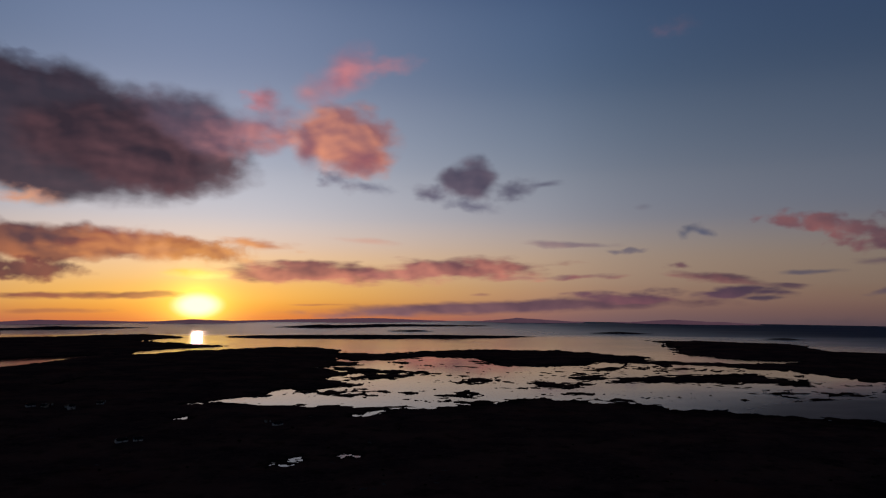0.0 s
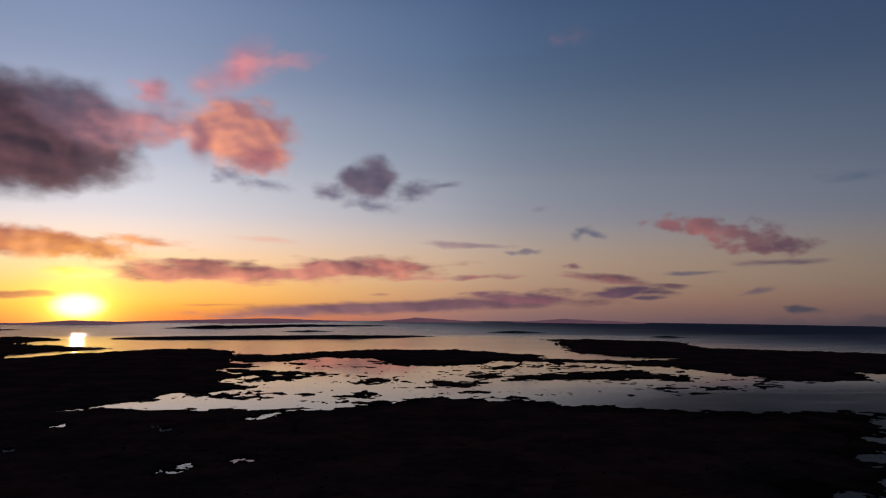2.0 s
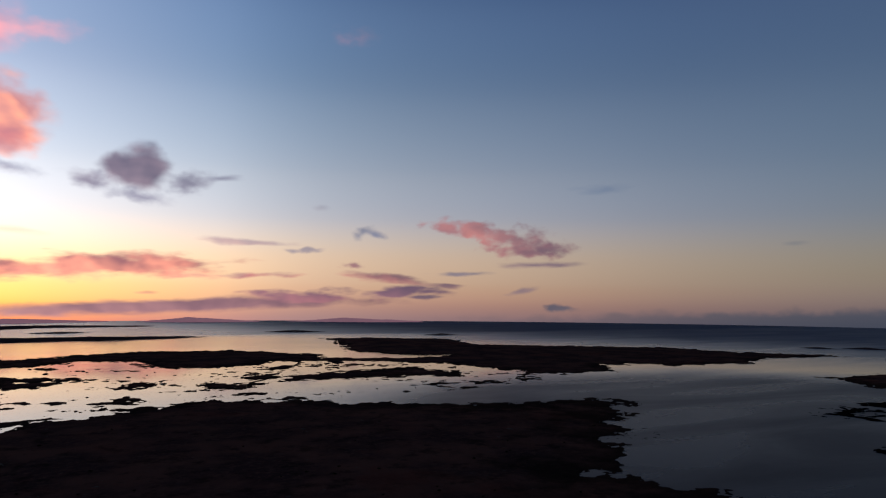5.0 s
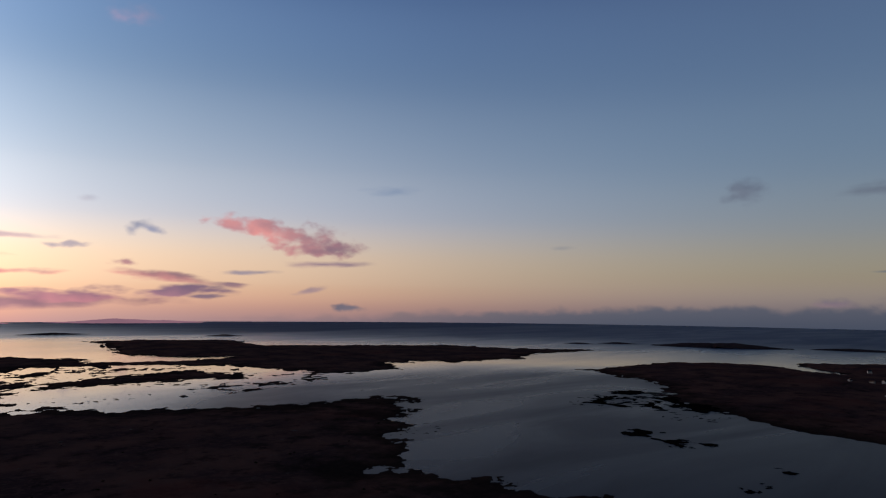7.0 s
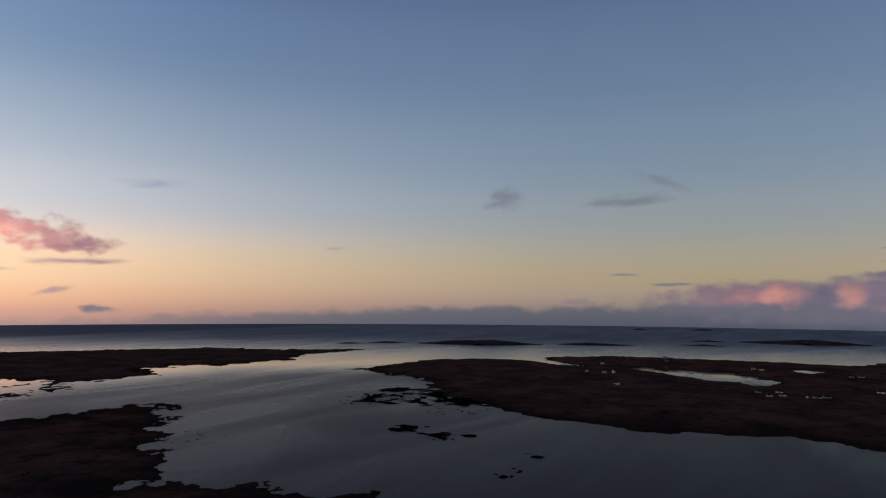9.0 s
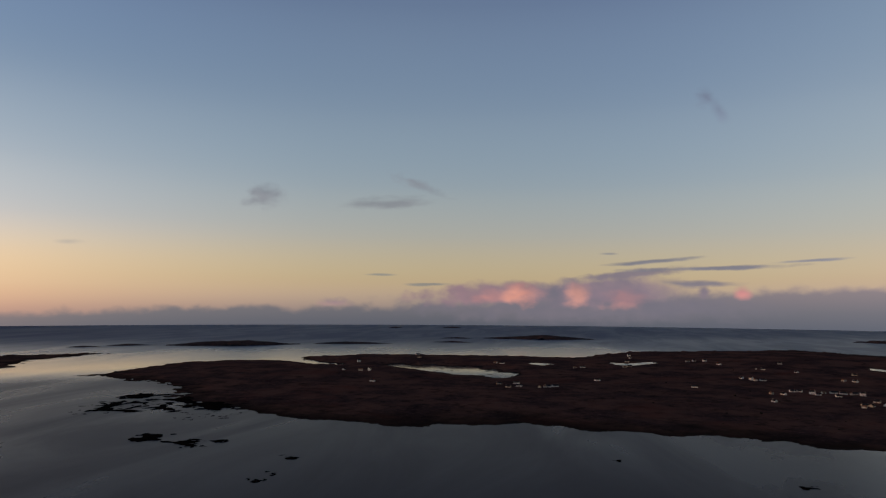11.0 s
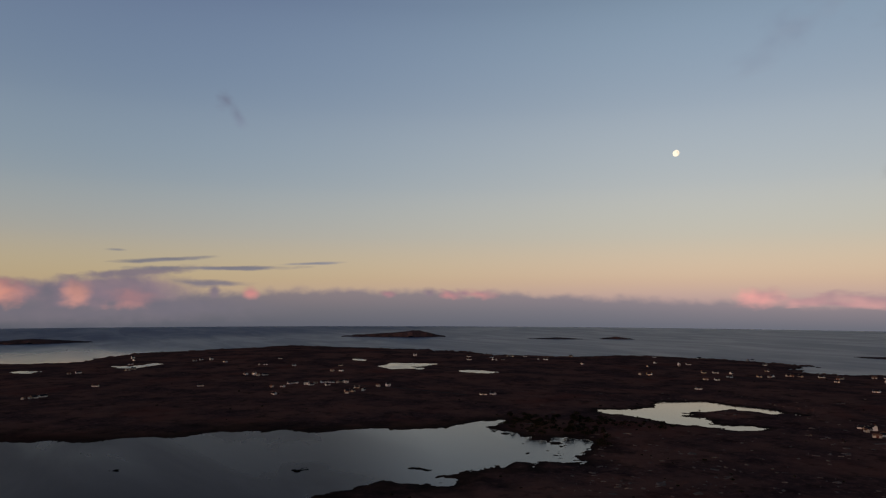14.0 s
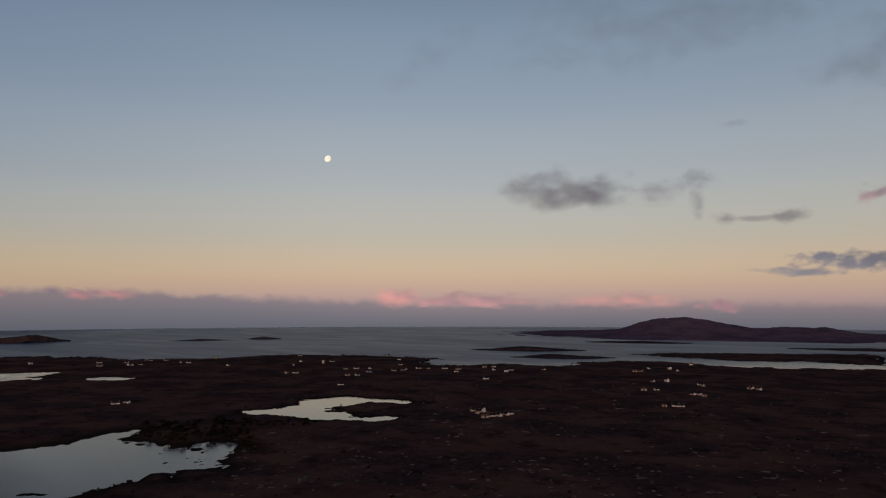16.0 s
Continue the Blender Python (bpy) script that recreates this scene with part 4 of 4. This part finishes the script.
# where the houses stand, hamlet by hamlet
HAMLETS = [
    [(1335, -219), (1491, -333), (1473, -347), (1461, -365), (1265, -348), (1304, -372), (1306, -384), (1279, -396), (1266, -401), (1294, -434), (1249, -426), (1286, -446), (1284, -464), (1271, -470), (1146, -426), (1141, -434), (1188, -459), (1151, -457), (1186, -518), (1170, -308), (1007, -609), (1005, -626)],  # village
    [(1493, 481), (1704, 510), (1489, 422), (1302, 363), (1714, 158), (1311, 126), (1267, 106), (1328, 96), (1284, 88), (1287, 37), (1296, 25), (1410, -53), (1955, 416), (1838, 386), (1935, -157), (1672, -135), (1661, -30)],  # lake_hamlet
    [(1657, -415), (1774, -481), (1611, -469), (1566, -565), (1460, -528), (1847, -303), (1833, -325), (1759, -344), (2005, -160), (1803, -139), (1717, -827), (1651, -954), (1580, -914), (1617, -1004), (1556, -971), (1546, -994), (1632, -1078), (1616, -1111)],  # moor_road
    [(1513, -1103), (1373, -1110), (1585, -1241), (1466, -1434), (1253, -1206), (1313, -1287), (1114, -1076), (1247, -1299), (1246, -1329), (1450, -1589), (1328, -1658), (1156, -1486), (1220, -1603), (1053, -1359)],  # north_shore
    [(1085, -1201), (1072, -1222), (976, -1116), (999, -1179), (1045, -1238), (890, -972), (973, -1233), (967, -1264), (957, -1300), (939, -1313), (908, -1334), (845, -1286), (874, -1343), (842, -1438), (800, -1368), (754, -1342), (767, -1384), (711, -1433), (718, -1197)],  # east_shore
    [(523, -842), (515, -839), (512, -844), (482, -817), (476, -825), (471, -838), (471, -845)],  # east_farm
    [(522, -1518), (531, -1603), (489, -1614), (461, -1582), (436, -1333), (414, -1348), (388, -1207), (322, -1183), (314, -1189), (348, -1331), (262, -1329), (248, -1318), (306, -1037), (300, -1041), (483, -1766)],  # east_strip
    [(-469, 986), (-326, 733), (-547, 955), (-527, 953), (-484, 938), (-312, 740), (-191, 835)],  # west_farm
]

rng = random.Random(7)
HOMES = [build_house(9.0, 4.8, 2.2, 1.7, 1, WHITE, SLATE, "white rendered cottage with a dark slate roof"),
         build_house(11.5, 5.0, 2.2, 1.7, 1, WHITE, SLATE, "long white bungalow with a dark slate roof"),
         build_house(8, 5.2, 4.4, 1.9, 2, WHITE, SLATE, "two-storey white house with a slate roof"),
         build_house(9.5, 5.0, 2.2, 1.7, 1, CREAM, SLATE, "cream rendered bungalow with a dark slate roof")]
SHEDS = [build_shed(6.5, 4, 2.5, 1.3), build_shed(9, 5, 2.8, 1.5)]
used = set()


def settle(thing, x, y, turn):
    z = float(land_height(np.array([x, x + 4.0, x - 4.0]), np.array([y, y, y])).min())
    m = pose(x, y, max(z, 0.6) + 0.1, 0, 0, turn)
    if thing.name not in used:
        used.add(thing.name)
        thing.matrix_world = m
        return thing
    return copy_thing(thing, m)


for hamlet in HAMLETS:
    for x, y in hamlet:
        turn = math.degrees(math.atan2(-x, y)) + rng.choice((-55, -20, 0, 10, 25, 70))
        settle(rng.choice(HOMES + HOMES[:2]), x, y, turn)
        if rng.random() < 0.35:
            settle(rng.choice(SHEDS), x + rng.uniform(-20, 20), y + rng.uniform(12, 22), turn + rng.choice((0, 90)))
for home in HOMES + SHEDS:
    if home.name not in used:
        settle(home, *HAMLETS[0][0], 0)


# ---- granite, gorse and thorn trees on the moor ----
GRANITE = plain_material("granite", "423a38", "5c524d", 0.35, 0.9, distance=0.15)
LEAF = plain_material("thorn_leaves", "10120b", "1e1d10", 0.6, 0.9)
BARK = plain_material("bark", "1c1511", "30251d", 2.0, 0.9)


def build_boulder(k):
    bm = bmesh.new()
    bmesh.ops.create_icosphere(bm, subdivisions=2, radius=1.0)
    for v in bm.verts:
        n = noise.noise(v.co * 1.3 + Vector((k * 7.1, 0, 0))) * 0.45 + noise.noise(v.co * 3.1 + Vector((0, k * 3.3, 0))) * 0.16
        v.co *= 1 + 1.5 * n
        v.co.x *= 1.0 + 0.4 * math.sin(k * 2.3)
        v.co.z = max(v.co.z * 0.34 - 0.12, -0.3)
    me = bpy.data.meshes.new("boulder")
    bm.to_mesh(me)
    bm.free()
    me.materials.append(GRANITE)
    return tagged(new("boulder", me), "low weathered grey granite outcrop in heather", "boulder", "granite outcrops")


def build_tree(k, height, spread):
    """A wind-bent thorn: a forked trunk and a crown of many small leaf clumps with gaps."""
    r = random.Random(k)
    tree = new("thorn_tree")
    bm = bmesh.new()
    stems = [((0, 0, -0.3), (0.15, 0.05, height * 0.5), 0.16)] + [((0.15, 0.05, height * 0.45), (r.uniform(-1, 1) * spread * 0.5, r.uniform(-1, 1) * spread * 0.5, height * 0.8), 0.08) for _ in range(4)]
    for a, c, w in stems:
        ring = [[bm.verts.new((p[0] + w * s * math.cos(i * 1.2566), p[1] + w * s * math.sin(i * 1.2566), p[2])) for i in range(5)] for p, s in ((a, 1.0), (c, 0.45))]
        for i in range(5):
            bm.faces.new((ring[0][i], ring[0][i - 1], ring[1][i - 1], ring[1][i]))
    part("trunk", bm, BARK, tree, "crooked dark trunk")
    bm = bmesh.new()
    for _ in range(170):
        a, u, d = r.uniform(0, 6.283), r.uniform(-0.6, 1.0), r.random() ** 0.4
        c = Vector((math.cos(a) * spread * d * math.sqrt(max(1 - u * u, 0.1)) + 0.3, math.sin(a) * spread * d * math.sqrt(max(1 - u * u, 0.1)), height * (0.66 + 0.34 * u * d)))
        s = r.uniform(0.18, 0.42)
        q = [bm.verts.new(c + Vector((r.uniform(-s, s), r.uniform(-s, s), r.uniform(-s, s)))) for _ in range(4)]
        for f in ((0, 1, 2), (0, 1, 3), (1, 2, 3), (0, 2, 3)):
            bm.faces.new([q[i] for i in f])
    part("crown", bm, LEAF, tree)
    return tagged(tree, "small dark wind-bent thorn tree near the shore" if height > 3 else "low dark gorse bush on the moor", "tree" if height > 3 else "bush", "thorn trees" if height > 3 else "gorse bushes")


# where rocks stand in the shallows
SHALLOWS = [
    (986, 592), (918, 637), (893, 478), (235, 1382), (540, 648), (619, -475), (1569, 224),
]


def on_land(x, y):
    return float(land_height(np.array([x]), np.array([y]))[0])


def strew(kinds, count, az, dist, size, least=0.7, tilt=8):
    done = tries = 0
    while done < count and tries < 40:
        tries += 1
        a = np.array([rng.uniform(*az) for _ in range(count)])
        r = np.array([dist[0] + (dist[1] - dist[0]) * rng.random() ** 1.3 for _ in range(count)])
        x, y = r * np.sin(np.radians(a)), r * np.cos(np.radians(a))
        z = land_height(x, y)
        for i in range(count):
            if z[i] < least or done >= count:
                continue
            done += 1
            s = size[0] + (size[1] - size[0]) * rng.random() ** 2
            m = pose(x[i], y[i], z[i] - 0.05, rng.uniform(-tilt, tilt), rng.uniform(-tilt, tilt), rng.uniform(0, 360))
            kind = rng.choice(kinds)
            ob = copy_thing(kind, m)
            ob.scale = (s * rng.uniform(0.8, 1.5), s, s * rng.uniform(0.7, 1.1))


BOULDERS = [build_boulder(k) for k in range(5)]
TREES = [build_tree(k, 4.2 + 0.6 * k, 1.9 + 0.3 * k) for k in range(3)]
GORSE = [build_tree(10 + k, 1.7, 1.4) for k in range(2)]
strew(BOULDERS, 210, (124, 180), (520, 1080), (0.6, 5.0))
strew(BOULDERS, 75, (-34, 50), (520, 960), (0.7, 2.8))


def build_tide_rock(k):
    rock = build_boulder(20 + k)
    rock.name = "tide_rock"
    rock.data.materials.clear()
    rock.data.materials.append(WEED)
    return tagged(rock, "small black weedy rock standing in shallow water", "rock", "rocks in the shallows")


TIDE_ROCKS = [build_tide_rock(k) for k in range(4)]


def strew_shallows(count, x0, y0, reach, size):
    a = np.array([rng.uniform(0, 6.283) for _ in range(2 * count)])
    d = np.array([reach * math.sqrt(rng.random()) for _ in range(2 * count)])
    x, y = x0 + d * np.cos(a), y0 + d * np.sin(a)
    wet = np.flatnonzero(land_height(x, y) < -0.1)[:count]
    for i in wet:
        s = size[0] + (size[1] - size[0]) * rng.random() ** 2
        rock = copy_thing(rng.choice(TIDE_ROCKS), pose(x[i], y[i], -0.02, 0, 0, rng.uniform(0, 360)))
        rock.scale = (s * rng.uniform(1.0, 2.4), s, s * 0.5)


strew(TREES, 150, (122, 131), (780, 960), (1.1, 2.0), tilt=2)
strew(TREES, 30, (131, 136), (890, 960), (1.0, 1.6), tilt=2)
strew(TREES, 26, (84, 150), (1050, 1700), (0.7, 1.1), tilt=2)
strew(GORSE, 90, (100, 180), (530, 1080), (0.7, 1.3), tilt=3)
strew(GORSE, 50, (-30, 48), (530, 940), (0.7, 1.3), tilt=3)


def strew_stones():
    """Small stones and bare rock all over the moor, too many to count."""
    bm = bmesh.new()
    bmesh.ops.create_icosphere(bm, subdivisions=1, radius=1.0)
    ball = np.array([v.co for v in bm.verts])
    tri = np.array([[v.index for v in f.verts] for f in bm.faces])
    bm.free()
    gen = np.random.default_rng(5)
    n = 3200
    a, r = gen.uniform(128, 181, n), 490 + 900 * gen.random(n) ** 1.4
    x, y = r * np.sin(np.radians(a)), r * np.cos(np.radians(a))
    lie = fbm(x, y, 60, 3, 77)
    z = land_height(x, y)
    ok = (z > 0.8) & (lie + gen.uniform(-0.5, 0.5, n) > 0.0)
    x, y, z = x[ok], y[ok], z[ok]
    s = 0.35 + 2.0 * gen.random(len(x)) ** 3
    turn = gen.uniform(0, 6.283, len(x))
    v = ball[None] * (1 + gen.uniform(-0.3, 0.3, (len(x), len(ball), 1)))
    v = v * s[:, None, None] * np.array([1.6, 0.9, 0.4])
    c, q = np.cos(turn)[:, None], np.sin(turn)[:, None]
    px, py = v[..., 0] * c - v[..., 1] * q + x[:, None], v[..., 0] * q + v[..., 1] * c + y[:, None]
    co = np.stack([px, py, v[..., 2] + z[:, None]], -1).reshape(-1, 3)
    faces = (tri[None] + (np.arange(len(x)) * len(ball))[:, None, None]).reshape(-1, 3)
    me = bpy.data.meshes.new("stones")
    me.from_pydata(co.tolist(), [], faces.tolist())
    me.materials.append(GRANITE)
    tagged(new("stones", me), "scattered small granite stones on the moor", "stones", kind="stuff")


strew_stones()
strew_shallows(90, SHALLOWS[0][0], SHALLOWS[0][1], 100, (1.2, 8.0))
strew_shallows(30, SHALLOWS[1][0], SHALLOWS[1][1], 60, (0.8, 4.0))
strew_shallows(30, SHALLOWS[2][0], SHALLOWS[2][1], 45, (0.6, 3.0))
strew_shallows(50, SHALLOWS[3][0], SHALLOWS[3][1], 330, (1.0, 4.5))
strew_shallows(24, SHALLOWS[4][0], SHALLOWS[4][1], 50, (0.6, 2.5))
strew_shallows(24, SHALLOWS[5][0], SHALLOWS[5][1], 60, (0.6, 2.5))
strew_shallows(24, SHALLOWS[6][0], SHALLOWS[6][1], 130, (1.0, 5.0))
for k, ob in enumerate(TIDE_ROCKS):
    ob.location = (SHALLOWS[k][0], SHALLOWS[k][1], -0.02)
    ob.scale = (2.0, 1.4, 1.0)
for ob in BOULDERS + TREES + GORSE:
    x, y = polar(rng.uniform(140, 176), rng.uniform(560, 720))
    ob.location = (x, y, on_land(x, y) - 0.05)


# ---- lanes ----
ASPHALT = plain_material("lane_asphalt", "2c2a29", "3a3735", 0.4, 0.9)
LANES = [
    [(1260, -453), (1218, -481), (1160, -521), (1097, -556), (1012, -589)],
    [(1080, -1105), (1012, -1171), (894, -1255), (743, -1283), (606, -1314)],
]


def ribbon(name, points, half, lift, mat, ragged=0.0):
    """A strip laid over the land along a line, with sides."""
    line = []
    for (ax, ay), (bx, by) in zip(points, points[1:]):
        n = max(int(math.hypot(bx - ax, by - ay) / 6), 1)
        line += [(ax + (bx - ax) * i / n, ay + (by - ay) * i / n) for i in range(n)]
    x, y = np.array(line, float).T
    x, y = x + 5 * fbm(x, y, 80, 2, 55), y + 5 * fbm(x, y, 80, 2, 56)
    z = np.maximum(land_height(x, y), 0.3)
    dx, dy = np.gradient(x), np.gradient(y)
    k = np.hypot(dx, dy)
    nx, ny = -dy / k * half, dx / k * half
    top = z + lift * (1 + ragged * fbm(x * 3, y * 3, 9, 3, 57))
    rows = [(x + nx * 1.2, y + ny * 1.2, z - 0.4), (x + nx, y + ny, top), (x - nx, y - ny, top), (x - nx * 1.2, y - ny * 1.2, z - 0.4)]
    gx, gy, gz = (np.stack([r[i] for r in rows]) for i in range(3))
    return sheet(name, gx, gy, gz, mat)


for lane in LANES:
    tagged(ribbon("lane", lane, 2.2, 0.12, ASPHALT), "narrow grey asphalt lane across the moor", "road", kind="structure")
